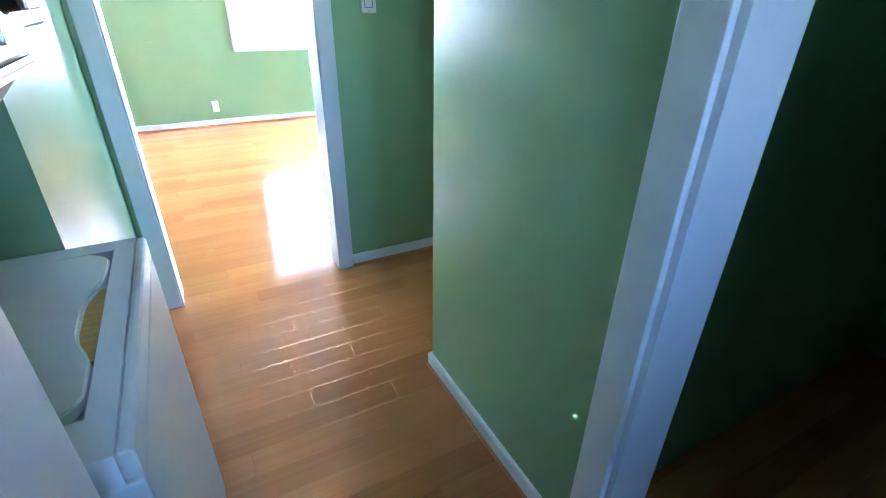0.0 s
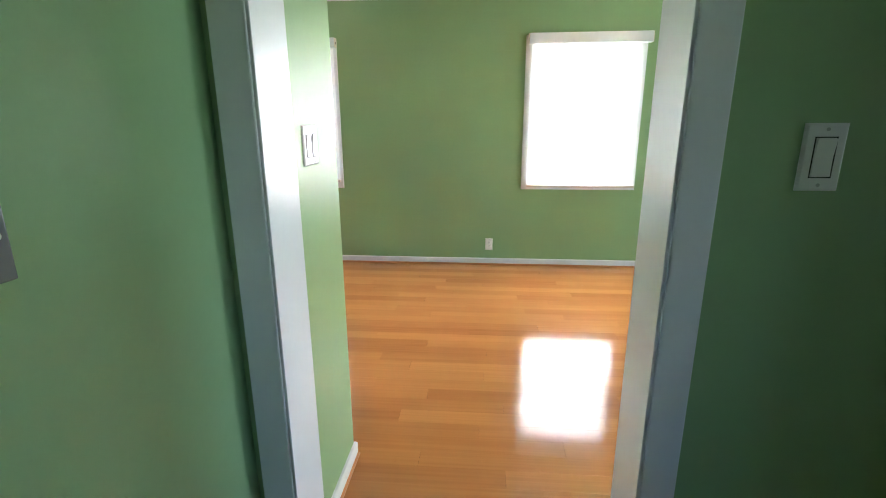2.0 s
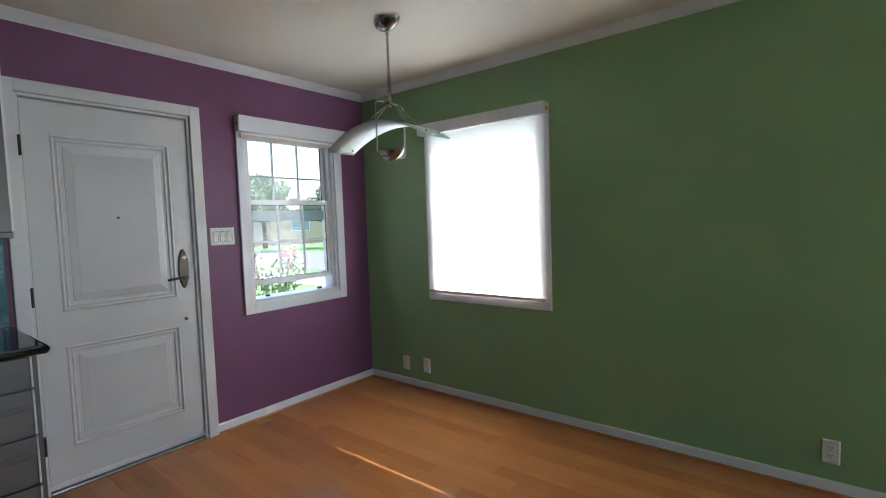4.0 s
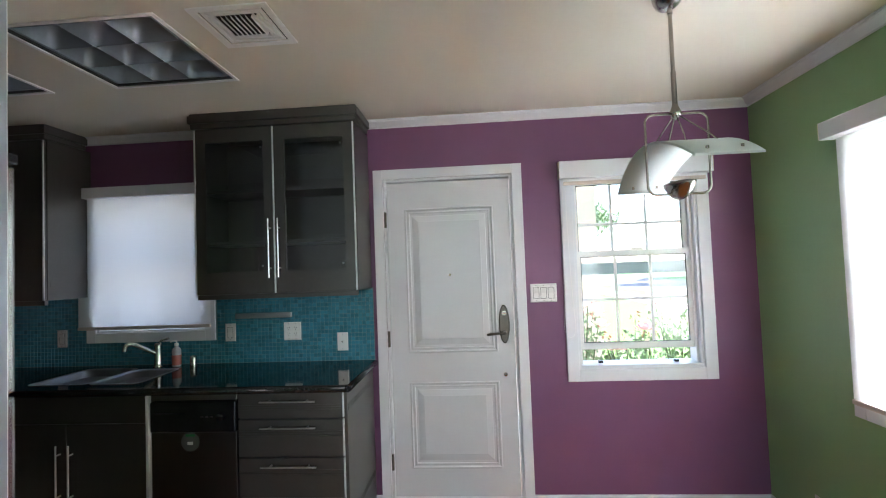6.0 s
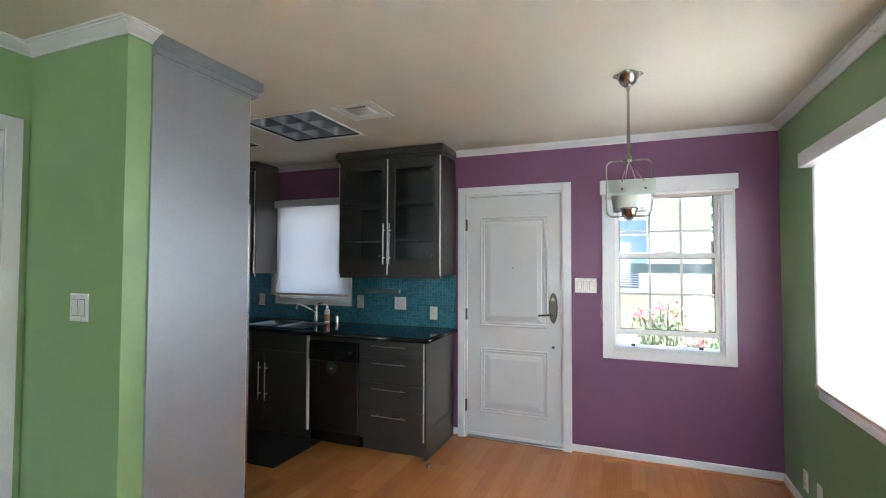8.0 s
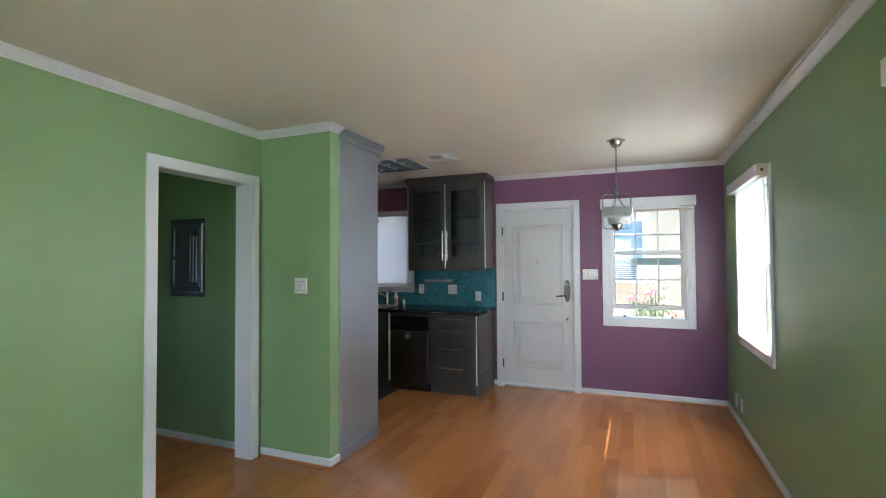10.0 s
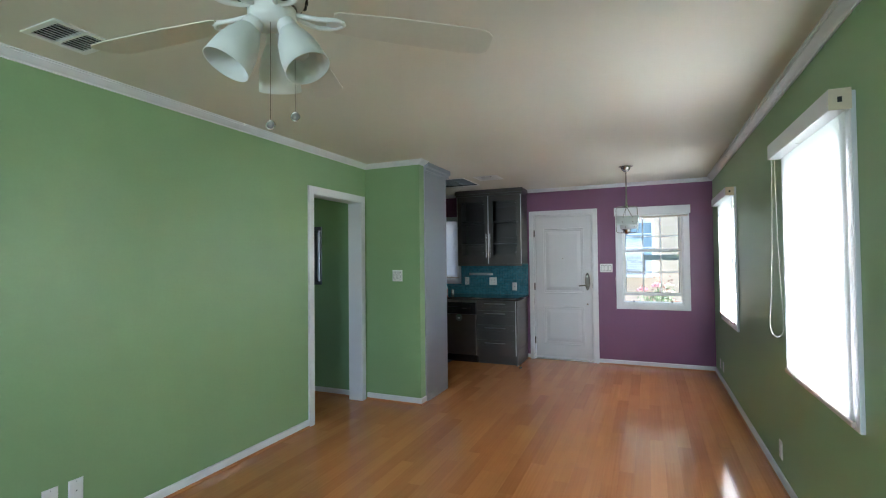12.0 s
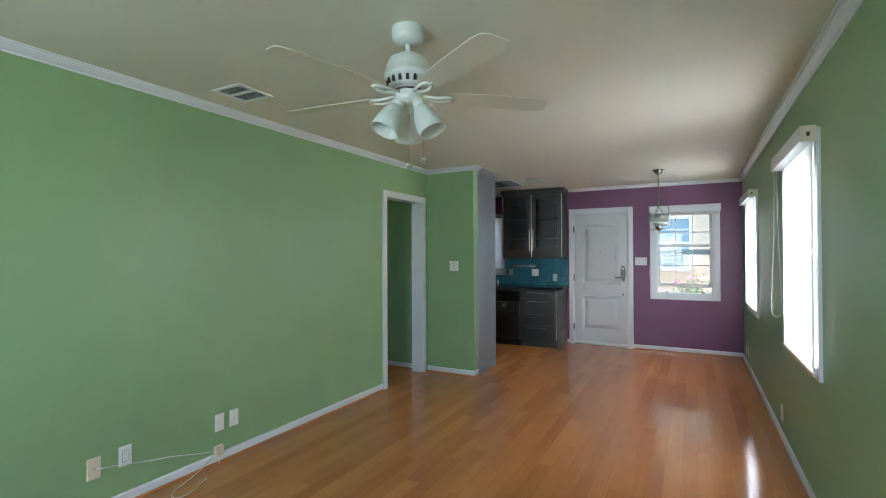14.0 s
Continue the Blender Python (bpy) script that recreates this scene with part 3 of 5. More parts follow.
def blind(label, side, u0, u1, z_top, z_low, top_h, depth, chain):
    """A roller blind at its window: box, cloth, bottom bar and bead chain. side 'x' is the east wall, 'y' the plum wall."""
    b = thing("roller_blind", label, "blind")

    def bx(bm, a, c, d0, d1, e, f, bev=0.0):
        return box(bm, -d1, -d0, a, c, e, f, bev) if side == "x" else box(bm, a, c, -d1, -d0, e, f, bev)

    part("valance", bx(bmesh.new(), u0, u1, 0.019, 0.019 + depth, z_top - top_h, z_top, 0.004), TRIM, b)
    for u, v in ((u0 - 0.003, u0 - 0.0005), (u1 + 0.0005, u1 + 0.003)):
        cap = part("end_cap", bx(bmesh.new(), u, v, 0.02, 0.018 + depth, z_top - top_h + 0.001, z_top - 0.001), IVORY, b, "grey end bracket")
        part("bracket_slot", bx(bmesh.new(), min(u, v) - 0.001, max(u, v) + 0.001, 0.02 + depth * 0.4, 0.02 + depth * 0.6, z_top - top_h * 0.65, z_top - top_h * 0.4), DARK, cap)
    m = 0.028
    bm = bmesh.new()
    steps = 24
    cols = []
    for k in range(steps + 1):
        u = u0 + m + (u1 - u0 - 2 * m) * k / steps
        d = 0.034 + 0.0012 * math.sin(5.1 * k / steps) + 0.0008 * math.sin(13 * k / steps)
        cols.append([bm.verts.new((-d, u, z) if side == "x" else (u, -d, z)) for z in (z_top - top_h + 0.01, (z_top + z_low) / 2, z_low)])
    for p, q in zip(cols, cols[1:]):
        for k in range(2):
            f = bm.faces.new((p[k], q[k], q[k + 1], p[k + 1]))
            f.smooth = True
    part("cloth", bm, BLIND, b, "sheer white blind cloth")
    part("bottom_bar", bx(bmesh.new(), u0 + m, u1 - m, 0.026, 0.042, z_low - 0.022, z_low, 0.004), BLINDBAR, b)
    if chain:
        where, low, out = chain
        bm = bmesh.new()
        for s in (-1, 1):
            pts = []
            for k in range(61):
                f = k / 60
                spread = 0.008 + 0.03 * f ** 2 if f < 0.93 else 0.034 * math.sqrt(max(0, 1 - ((f - 0.93) / 0.07) ** 2))
                u = where if side == "x" else where + s * spread
                z = z_top - top_h - (z_top - top_h - low) * f
                pts.append((-out - s * spread, u, z) if side == "x" else (u, -out, z))
            tube(bm, pts, 0.0008, 5)
            run = [Vector(q) for q in pts]
            for p, q in zip(run, run[1:]):
                beads = max(1, round((q - p).length / 0.012))
                for k in range(beads):
                    bmesh.ops.create_icosphere(bm, subdivisions=1, radius=0.0023, matrix=Matrix.Translation(p.lerp(q, (k + 0.5) / beads)))
        part("bead_chain", bm, WHITEPLASTIC, b, "white bead chain loop")
    return b


blind("white roller blind drawn down to the sill, glowing", "x", -4.488, -3.458, 2.092, 0.79, 0.085, 0.075, (-3.47, 0.964, 0.07))
blind("white roller blind drawn down with a gap below", "x", -1.745, -0.70, 2.085, 0.8295, 0.08, 0.07, (-1.68, 1.0, 0.068))
blind("white roller blind rolled up above the clear window", "y", -1.165, -0.258, 2.106, 1.985, 0.105, 0.06, (-1.135, 1.02, 0.03))
blind("white roller blind drawn almost down over the sink", "y", -4.37, -3.40, 2.095, 1.175, 0.07, 0.06, None)


def plain_window_x(name, hole):
    w = thing(name, "white cased window behind a drawn blind", "window", kind="structure")
    y0, y1, z0, z1 = hole
    casing_x(w, y0, y1, z0, z1, 0.0, 0.065, -1)
    lining_x(w, y0, y1, z0, z1)
    for a, b, c, e in ((y0 + 0.0145, y0 + 0.034, z0 + 0.0145, z1 - 0.0145), (y1 - 0.034, y1 - 0.0145, z0 + 0.0145, z1 - 0.0145), (y0 + 0.034, y1 - 0.034, z0 + 0.0145, z0 + 0.034), (y0 + 0.034, y1 - 0.034, z1 - 0.034, z1 - 0.0145), (y0 + 0.034, y1 - 0.034, 1.42, 1.46)):
        part("window_frame", box(bmesh.new(), 0.06, 0.10, a, b, c, e, 0.002), WHITEPLASTIC, w)
    for a, b in ((z0 + 0.025, 1.425), (1.455, z1 - 0.027)):
        p = part("pane", box(bmesh.new(), 0.078, 0.082, y0 + 0.027, y1 - 0.027, a, b), GLASS, w)
        p.visible_shadow = False


def lining_x(owner, y0, y1, z0, z1):
    for a, b, c, e in ((y0, y0 + 0.014, z0, z1), (y1 - 0.014, y1, z0, z1), (y0 + 0.014, y1 - 0.014, z0 - 0.0005, z0 + 0.0006), (y0 + 0.014, y1 - 0.014, z1 - 0.014, z1)):
        part("lining", box(bmesh.new(), 0.001 if e < z0 + 0.01 else -0.004, 0.155, a, b, c, e), TRIM, owner)


plain_window_x("window_1", WIN["w1"])
plain_window_x("window_2", WIN["w2"])
kw = thing("window_4", "white cased kitchen window behind a blind", "window", kind="structure")
casing_y(kw, KW[0], KW[1], KW[2], KW[3], 0.0, 0.065, -1)
for a, b, c, e in ((KW[0], KW[0] + 0.014, KW[2], KW[3]), (KW[1] - 0.014, KW[1], KW[2], KW[3]), (KW[0] + 0.014, KW[1] - 0.014, KW[2], KW[2] + 0.014), (KW[0] + 0.014, KW[1] - 0.014, KW[3] - 0.014, KW[3])):
    part("lining", box(bmesh.new(), a, b, -0.004, 0.155, c, e), TRIM, kw)
for a, b, c, e in ((KW[0] + 0.0145, KW[0] + 0.034, KW[2] + 0.0145, KW[3] - 0.0145), (KW[1] - 0.034, KW[1] - 0.0145, KW[2] + 0.0145, KW[3] - 0.0145), (KW[0] + 0.034, KW[1] - 0.034, KW[2] + 0.0145, KW[2] + 0.036), (KW[0] + 0.034, KW[1] - 0.034, KW[3] - 0.034, KW[3] - 0.0145), (KW[0] + 0.034, KW[1] - 0.034, 1.56, 1.60)):
    part("window_frame", box(bmesh.new(), a, b, 0.06, 0.10, c, e, 0.002), WHITEPLASTIC, kw)
for a, b in ((KW[2] + 0.027, 1.565), (1.595, KW[3] - 0.027)):
    p = part("pane", box(bmesh.new(), KW[0] + 0.027, KW[1] - 0.027, 0.078, 0.082, a, b), GLASS, kw)
    p.visible_shadow = False
# ---- kitchen ----
def grooves(owner, material, a, b, at, z, side="y"):
    """Three fine ridges across a front; a, b: their ends, at: the face they stand on."""
    for k in range(3):
        zz = z - 0.012 * k
        bm = box(bmesh.new(), a, b, at - 0.003, at + 0.001, zz - 0.0028, zz + 0.0028) if side == "y" else box(bmesh.new(), at - 0.001, at + 0.003, a, b, zz - 0.0028, zz + 0.0028)
        part("ridge", bm, material, owner)


def bar_handle(owner, a, b, stand):
    """A round steel bar on two posts. stand: the way to the front it is fixed on."""
    a, b, s = Vector(a), Vector(b), Vector(stand)
    bm = cyl(bmesh.new(), a, b, 0.0047, n=12)
    for f in (0.16, 0.84):
        p = a.lerp(b, f)
        cyl(bm, p, p + s, 0.0045, n=10)
    return part("handle", bm, HANDLE, owner, "brushed steel bar handle")


def upper_cabinet(label, x0, x1, glazed, z0=1.372, z1=2.35, y=-0.325):
    c = thing("wall_cabinet", label, "cabinet", group="grey wall cabinets")
    t = 0.018
    bm = bmesh.new()
    for a, b, d, e, f, g in ((x0, x0 + t, y, -0.002, z0, z1), (x1 - t, x1, y, -0.002, z0, z1), (x0 + t, x1 - t, y, -0.002, z0, z0 + t), (x0 + t, x1 - t, y, -0.002, z1 - t, z1), (x0 + t, x1 - t, -0.012, -0.003, z0 + t, z1 - t)):
        box(bm, a, b, d, e, f, g)
    body = part("body", bm, GREY, c)
    grooves(body, GREY, y + 0.02, -0.02, x1, z0 + 0.11, "x")
    prof = bmesh.new()
    for o, a, b in ((0.016, z1, z1 + 0.03), (0.028, z1 + 0.03, z1 + 0.075), (0.02, z1 + 0.075, 2.4385)):
        box(prof, x0 - o, x1 + o, y - 0.02 - o, -0.056, a, b, 0.004)
    part("crown", prof, GREY, c, "stepped grey crown moulding")
    part("light_rail", box(bmesh.new(), x0 + 0.004, x1 - 0.004, y - 0.015, y + 0.01, z0 - 0.028, z0, 0.003), GREY, c)
    mid = (x0 + x1) / 2
    if glazed:
        for z in (z0 + 0.29, z0 + 0.6):
            part("shelf", box(bmesh.new(), x0 + t, x1 - t, y + 0.03, -0.013, z, z + 0.018, 0.001), GREY, c)
    for a, b, hx in ((x0 + 0.003, mid - 0.0015, mid - 0.028), (mid + 0.0015, x1 - 0.003, mid + 0.028)):
        f0, f1 = y - 0.022, y - 0.002
        if glazed:
            w = 0.062
            bm = slab(bmesh.new(), a, b, z0 + 0.002, z1 - 0.004, [(a + w, b - w, z0 + 0.13, z1 - 0.085)], lambda m, u0, u1, v0, v1: box(m, u0, u1, f0, f1, v0, v1))
            door = part("door", bm, GREY, c)
            g = part("pane", box(bmesh.new(), a + w - 0.004, b - w + 0.004, f0 + 0.008, f0 + 0.012, z0 + 0.126, z1 - 0.081), CABGLASS, door, "faintly frosted glass")
            g.visible_shadow = False
            for hz in (z0 + 0.16, z1 - 0.12):
                part("clip", cyl(bmesh.new(), (b - w - 0.02, f1 + 0.0005, hz), (b - w - 0.02, f1 - 0.006, hz), 0.006, n=10), SCREW, door)
        else:
            door = part("door", box(bmesh.new(), a, b, f0, f1, z0 + 0.002, z1 - 0.004, 0.002), GREY, c)
        grooves(door, GREY, a + 0.004, b - 0.004, f0, z0 + 0.1)
        for e in (a, b):
            inner = abs(e - mid) < 0.01
            if not inner or e == b:
                part("edge_strip", box(bmesh.new(), e - 0.007, e + 0.002, f0 - 0.003, f0 + 0.004, z0 + 0.002, z1 - 0.004, 0.001), EDGE, door, "bright aluminium edge strip")
        bar_handle(door, (hx, f0 - 0.03, z0 + 0.09), (hx, f0 - 0.03, z0 + 0.43), (0, 0.031, 0))
    return c


upper_cabinet("dark grey wall cabinet with two glazed doors, empty shelves", -3.325, -2.368, True)
upper_cabinet("dark grey wall cabinet with two plain doors", -4.98, -4.275, False)

BASE_Y, FRONT_Y = -0.585, -0.605


def base_box(name, label, x0, x1, group="grey base cabinets"):
    c = thing(name, label, "cabinet", group=group)
    part("body", box(bmesh.new(), x0 + 0.001, x1 - 0.001, BASE_Y, -0.002, 0.10, 0.872), GREY, c)
    part("toe_kick", box(bmesh.new(), x0 + 0.001, x1 - 0.001, -0.53, -0.51, 0.0005, 0.10), GREY, c)
    return c


def drawers():
    x0, x1 = -2.955, -2.385
    c = base_box("drawer_unit", "grey base unit with four drawers", x0, x1)
    tops = [0.866, 0.733, 0.538, 0.333]
    lows = [0.742, 0.547, 0.342, 0.137]
    for t, b in zip(tops, lows):
        d = part("drawer", box(bmesh.new(), x0 + 0.003, x1 - 0.016, FRONT_Y, BASE_Y - 0.001, b, t, 0.002), GREY, c)
        grooves(d, GREY, x0 + 0.004, x1 - 0.017, FRONT_Y, t - 0.06)
        bar_handle(d, (x0 + 0.13, FRONT_Y - 0.03, t - 0.035), (x1 - 0.15, FRONT_Y - 0.03, t - 0.035), (0, 0.031, 0))
        part("edge_strip", box(bmesh.new(), x1 - 0.016, x1 - 0.009, FRONT_Y - 0.002, BASE_Y - 0.001, b, t, 0.001), EDGE, d, "bright aluminium edge strip")
    end = part("end_panel", box(bmesh.new(), x1 - 0.008, x1 + 0.008, FRONT_Y + 0.005, -0.002, 0.0005, 0.872, 0.002), GREY, c)
    for gz in (0.23, 0.80):
        grooves(end, GREY, FRONT_Y + 0.02, -0.02, x1 + 0.008, gz, "x")


drawers()


def sink_unit():
    x0, x1 = -4.38, -3.435
    c = base_box("sink_cabinet", "dark grey sink base cabinet with two doors", x0, x1)
    part("false_front", box(bmesh.new(), x0 + 0.003, x1 - 0.02, FRONT_Y, BASE_Y - 0.001, 0.73, 0.868, 0.002), GREY, c)
    mid = -3.90
    for a, b, h in ((x0 + 0.003, mid - 0.002, mid - 0.035), (mid + 0.002, x1 - 0.02, mid + 0.035)):
        d = part("door", box(bmesh.new(), a, b, FRONT_Y, BASE_Y - 0.001, 0.135, 0.722, 0.002), GREY, c)
        bar_handle(d, (h, FRONT_Y - 0.03, 0.30), (h, FRONT_Y - 0.03, 0.62), (0, 0.031, 0))
    part("end_strip", box(bmesh.new(), x1 - 0.018, x1 - 0.002, FRONT_Y - 0.006, BASE_Y - 0.001, 0.10, 0.868, 0.002), EDGE, c, "aluminium end strip")


sink_unit()
far = base_box("base_cabinet", "dark grey base cabinet with one door", -5.2, -4.382)
d = part("door", box(bmesh.new(), -5.197, -4.386, FRONT_Y, BASE_Y - 0.001, 0.135, 0.868, 0.002), GREY, far)
bar_handle(d, (-4.42, FRONT_Y - 0.03, 0.4), (-4.42, FRONT_Y - 0.03, 0.75), (0, 0.031, 0))


def dishwasher():
    x0, x1 = -3.433, -2.957
    c = thing("dishwasher", "dark stainless dishwasher with black control strip", "dishwasher")
    part("body", box(bmesh.new(), x0 + 0.004, x1 - 0.004, -0.57, -0.01, 0.02, 0.862), BLACKPLASTIC, c)
    door = part("door", box(bmesh.new(), x0 + 0.006, x1 - 0.006, -0.60, -0.5705, 0.11, 0.672, 0.006), DARKSTEEL, c)
    strip = part("control_panel", box(bmesh.new(), x0 + 0.006, x1 - 0.006, -0.612, -0.5705, 0.677, 0.832, 0.006), BLACKPLASTIC, c)
    part("knob", lathe(bmesh.new(), [(0.0, 0.022), (0.017, 0.022), (0.02, 0.018), (0.022, 0.0)], Matrix.Translation((-3.04, -0.612, 0.757)) @ pose(0, 0, 0, 90), 20, True), BLACKPLASTIC, strip)
    part("vent_grip", box(bmesh.new(), x0 + 0.03, x0 + 0.2, -0.6135, -0.611, 0.772, 0.778), DARK, strip)
    for k in range(3):
        part("button", box(bmesh.new(), -3.15 + 0.025 * k, -3.135 + 0.025 * k, -0.614, -0.611, 0.752, 0.76, 0.001), DARKSTEEL, strip)
    seal = part("round_sticker", cyl(bmesh.new(), (-3.215, -0.6003, 0.625), (-3.215, -0.6012, 0.625), 0.05, n=28), mat("sticker_grey", (0.14, 0.14, 0.14), 0.5), door, "round grey magnet with a green band")
    part("sticker_band", box(bmesh.new(), -3.24, -3.19, -0.6022, -0.6013, 0.652, 0.664), mat("sticker_green", (0.03, 0.25, 0.08), 0.5), seal)
    part("sticker_mark", box(bmesh.new(), -3.23, -3.2, -0.6022, -0.6013, 0.61, 0.625), WHITEPLASTIC, seal)
    part("filler_strip", box(bmesh.new(), x0 + 0.004, x1 - 0.004, -0.6, -0.571, 0.838, 0.872, 0.002), GREY, c, "grey filler strip under the counter")
    part("kick_plate", box(bmesh.new(), x0 + 0.006, x1 - 0.006, -0.54, -0.5, 0.0005, 0.10), BLACKPLASTIC, c)


dishwasher()

SINK = [(-4.20, -3.86, -0.53, -0.12), (-3.84, -3.56, -0.53, -0.16)]
top = thing("countertop", "polished black stone countertop with rounded edge", "countertop")
part("slab", slab(bmesh.new(), -5.5, -2.36, -0.64, -0.009, SINK, lambda b, u0, u1, v0, v1: box(b, u0, u1, v0, v1, 0.876, 0.914)), GRANITE, top)
part("front_edge", tube(bmesh.new(), [(-5.5, -0.64, 0.895), (-2.37, -0.64, 0.895)], 0.0188, 14), GRANITE, top)
part("end_edge", tube(bmesh.new(), [(-2.36, -0.645, 0.895), (-2.36, -0.01, 0.895)], 0.0188, 14), GRANITE, top)


def sink():
    s = thing("sink", "double-bowl stainless steel sink set in the countertop", "sink")
    for x0, x1, y0, y1 in SINK:
        bm = bmesh.new()
        o = 0.0
        rows = [(-0.012, 0.9165), (0.0, 0.9175), (0.012, 0.905), (0.02, 0.78), (0.05, 0.755)]
        rings = []
        for inset, z in rows:
            r = 0.05 + inset * 0.2
            pts = []
            for cx, cy, a0 in ((x1 - inset - r, y1 - inset - r, 0), (x0 + inset + r, y1 - inset - r, 90), (x0 + inset + r, y0 + inset + r, 180), (x1 - inset - r, y0 + inset + r, 270)):
                for k in range(5):
                    a = radians(a0 + 22.5 * k)
                    pts.append(bm.verts.new((cx + r * math.cos(a), cy + r * math.sin(a), z)))
            rings.append(pts)
        n = len(rings[0])
        for u, v in zip(rings, rings[1:]):
            for k in range(n):
                f = bm.faces.new((u[k], u[(k + 1) % n], v[(k + 1) % n], v[k]))
                f.smooth = True
        bm.faces.new(rings[-1])
        bowl = part("bowl", bm, SINKSTEEL, s)
        part("drain", lathe(bmesh.new(), [(0.0, 0.003), (0.03, 0.003), (0.042, 0.0045), (0.045, 0.001)], Matrix.Translation(((x0 + x1) / 2, (y0 + y1) / 2, 0.7555)), 20), STEEL, bowl)
    return s


sink()


def faucet():
    f = thing("faucet", "satin steel single-lever pull-out faucet", "faucet")
    x, y = -3.76, -0.075
    part("base", lathe(bmesh.new(), [(0.03, 0.0), (0.03, 0.006), (0.024, 0.012), (0.022, 0.02), (0.02, 0.11), (0.022, 0.135), (0.018, 0.15), (0.0, 0.152)], Matrix.Translation((x, y, 0.9145)), 20), STEEL, f)
    part("spout", tube(bmesh.new(), smooth([(x - 0.005, y - 0.008, 1.0), (x - 0.04, y - 0.045, 1.03), (x - 0.08, y - 0.085, 1.065), (x - 0.105, y - 0.11, 1.078), (x - 0.122, y - 0.125, 1.066), (x - 0.126, y - 0.13, 1.035)]), 0.013, 12), STEEL, f)
    part("lever", tube(bmesh.new(), [(x, y, 1.06), (x + 0.03, y - 0.005, 1.085), (x + 0.08, y - 0.01, 1.095)], 0.007, 10), STEEL, f)


faucet()


def soap_bottle():
    s = thing("soap_bottle", "clear pump bottle half full of pink soap", "soap bottle")
    m = Matrix.Translation((-3.635, -0.075, 0.9145)) @ Matrix.Scale(0.85, 4)
    part("bottle", lathe(bmesh.new(), [(0.0, 0.001), (0.03, 0.001), (0.032, 0.01), (0.032, 0.115), (0.026, 0.135), (0.013, 0.145), (0.013, 0.155)], m, 20), mat("clear_plastic", (0.55, 0.5, 0.5), 0.15), s)
    part("soap", lathe(bmesh.new(), [(0.0325, 0.012), (0.0327, 0.013), (0.0327, 0.085), (0.0325, 0.086)], m, 20), SOAP, s)
    part("pump", tube(lathe(bmesh.new(), [(0.015, 0.155), (0.015, 0.172), (0.005, 0.174), (0.005, 0.19), (0.0, 0.19)], m, 14), [(-3.635, -0.075, 1.074), (-3.653, -0.083, 1.077), (-3.667, -0.09, 1.072)], 0.005, 8), WHITEPLASTIC, s)


soap_bottle()
gap = thing("air_gap", "small polished steel air gap on the countertop", "air gap")
part("cap", lathe(bmesh.new(), [(0.02, 0.0), (0.02, 0.055), (0.017, 0.065), (0.0, 0.068)], Matrix.Translation((-3.52, -0.08, 0.9145)), 18), STEEL, gap)
part("slot", box(bmesh.new(), -3.53, -3.51, -0.1008, -0.099, 0.945, 0.95), DARK, gap)

splash = tagged(link("backsplash", slab(bmesh.new(), -5.5, -2.36, 0.9, 1.373, [(-4.302, -3.408, 1.064, 1.4)], lambda b, u0, u1, v0, v1: box(b, u0, u1, -0.006, -0.001, v0, v1)), GROUT), "teal glass mosaic backsplash", "backsplash", kind="structure")
tv, tf = [], []
TP = 0.0247
rngt = random.Random(9)
for i in range(127):
    for k in range(19):
        x, z = -2.3615 - TP * (i + 1), 0.915 + TP * k
        if -4.302 - TP < x < -3.408 and z + TP > 1.064 or z + TP > 1.3745:
            continue
        q = 0.0008
        h = 0.0085 + rngt.uniform(-0.0006, 0.0006)
        b = len(tv)
        tv += [(x + q, -0.006, z + q), (x + TP - q, -0.006, z + q), (x + TP - q, -0.006, z + TP - q), (x + q, -0.006, z + TP - q)]
        e = q + 0.0008
        tilt = [rngt.uniform(-0.0003, 0.0003) for _ in range(2)]
        tv += [(x + e, -h + tilt[0], z + e), (x + TP - e, -h - tilt[0], z + e), (x + TP - e, -h + tilt[1], z + TP - e), (x + e, -h - tilt[1], z + TP - e)]
        tf += [(b + 4, b + 5, b + 6, b + 7)] + [(b + j, b + (j + 1) % 4, b + 4 + (j + 1) % 4, b + 4 + j) for j in range(4)]
tm = bpy.data.meshes.new("mosaic_tiles")
tm.from_pydata(tv, [], tf)
tm.materials.append(TILE)
ob = tagged(new("mosaic_tiles", tm), "", kind="stuff")
ob.parent = splash

rail = thing("knife_rail", "grey magnetic knife bar on the tiles", "rail")
part("bar", box(bmesh.new(), -3.268, -2.893, -0.026, -0.0095, 1.2, 1.233, 0.003), HANDLE, rail)


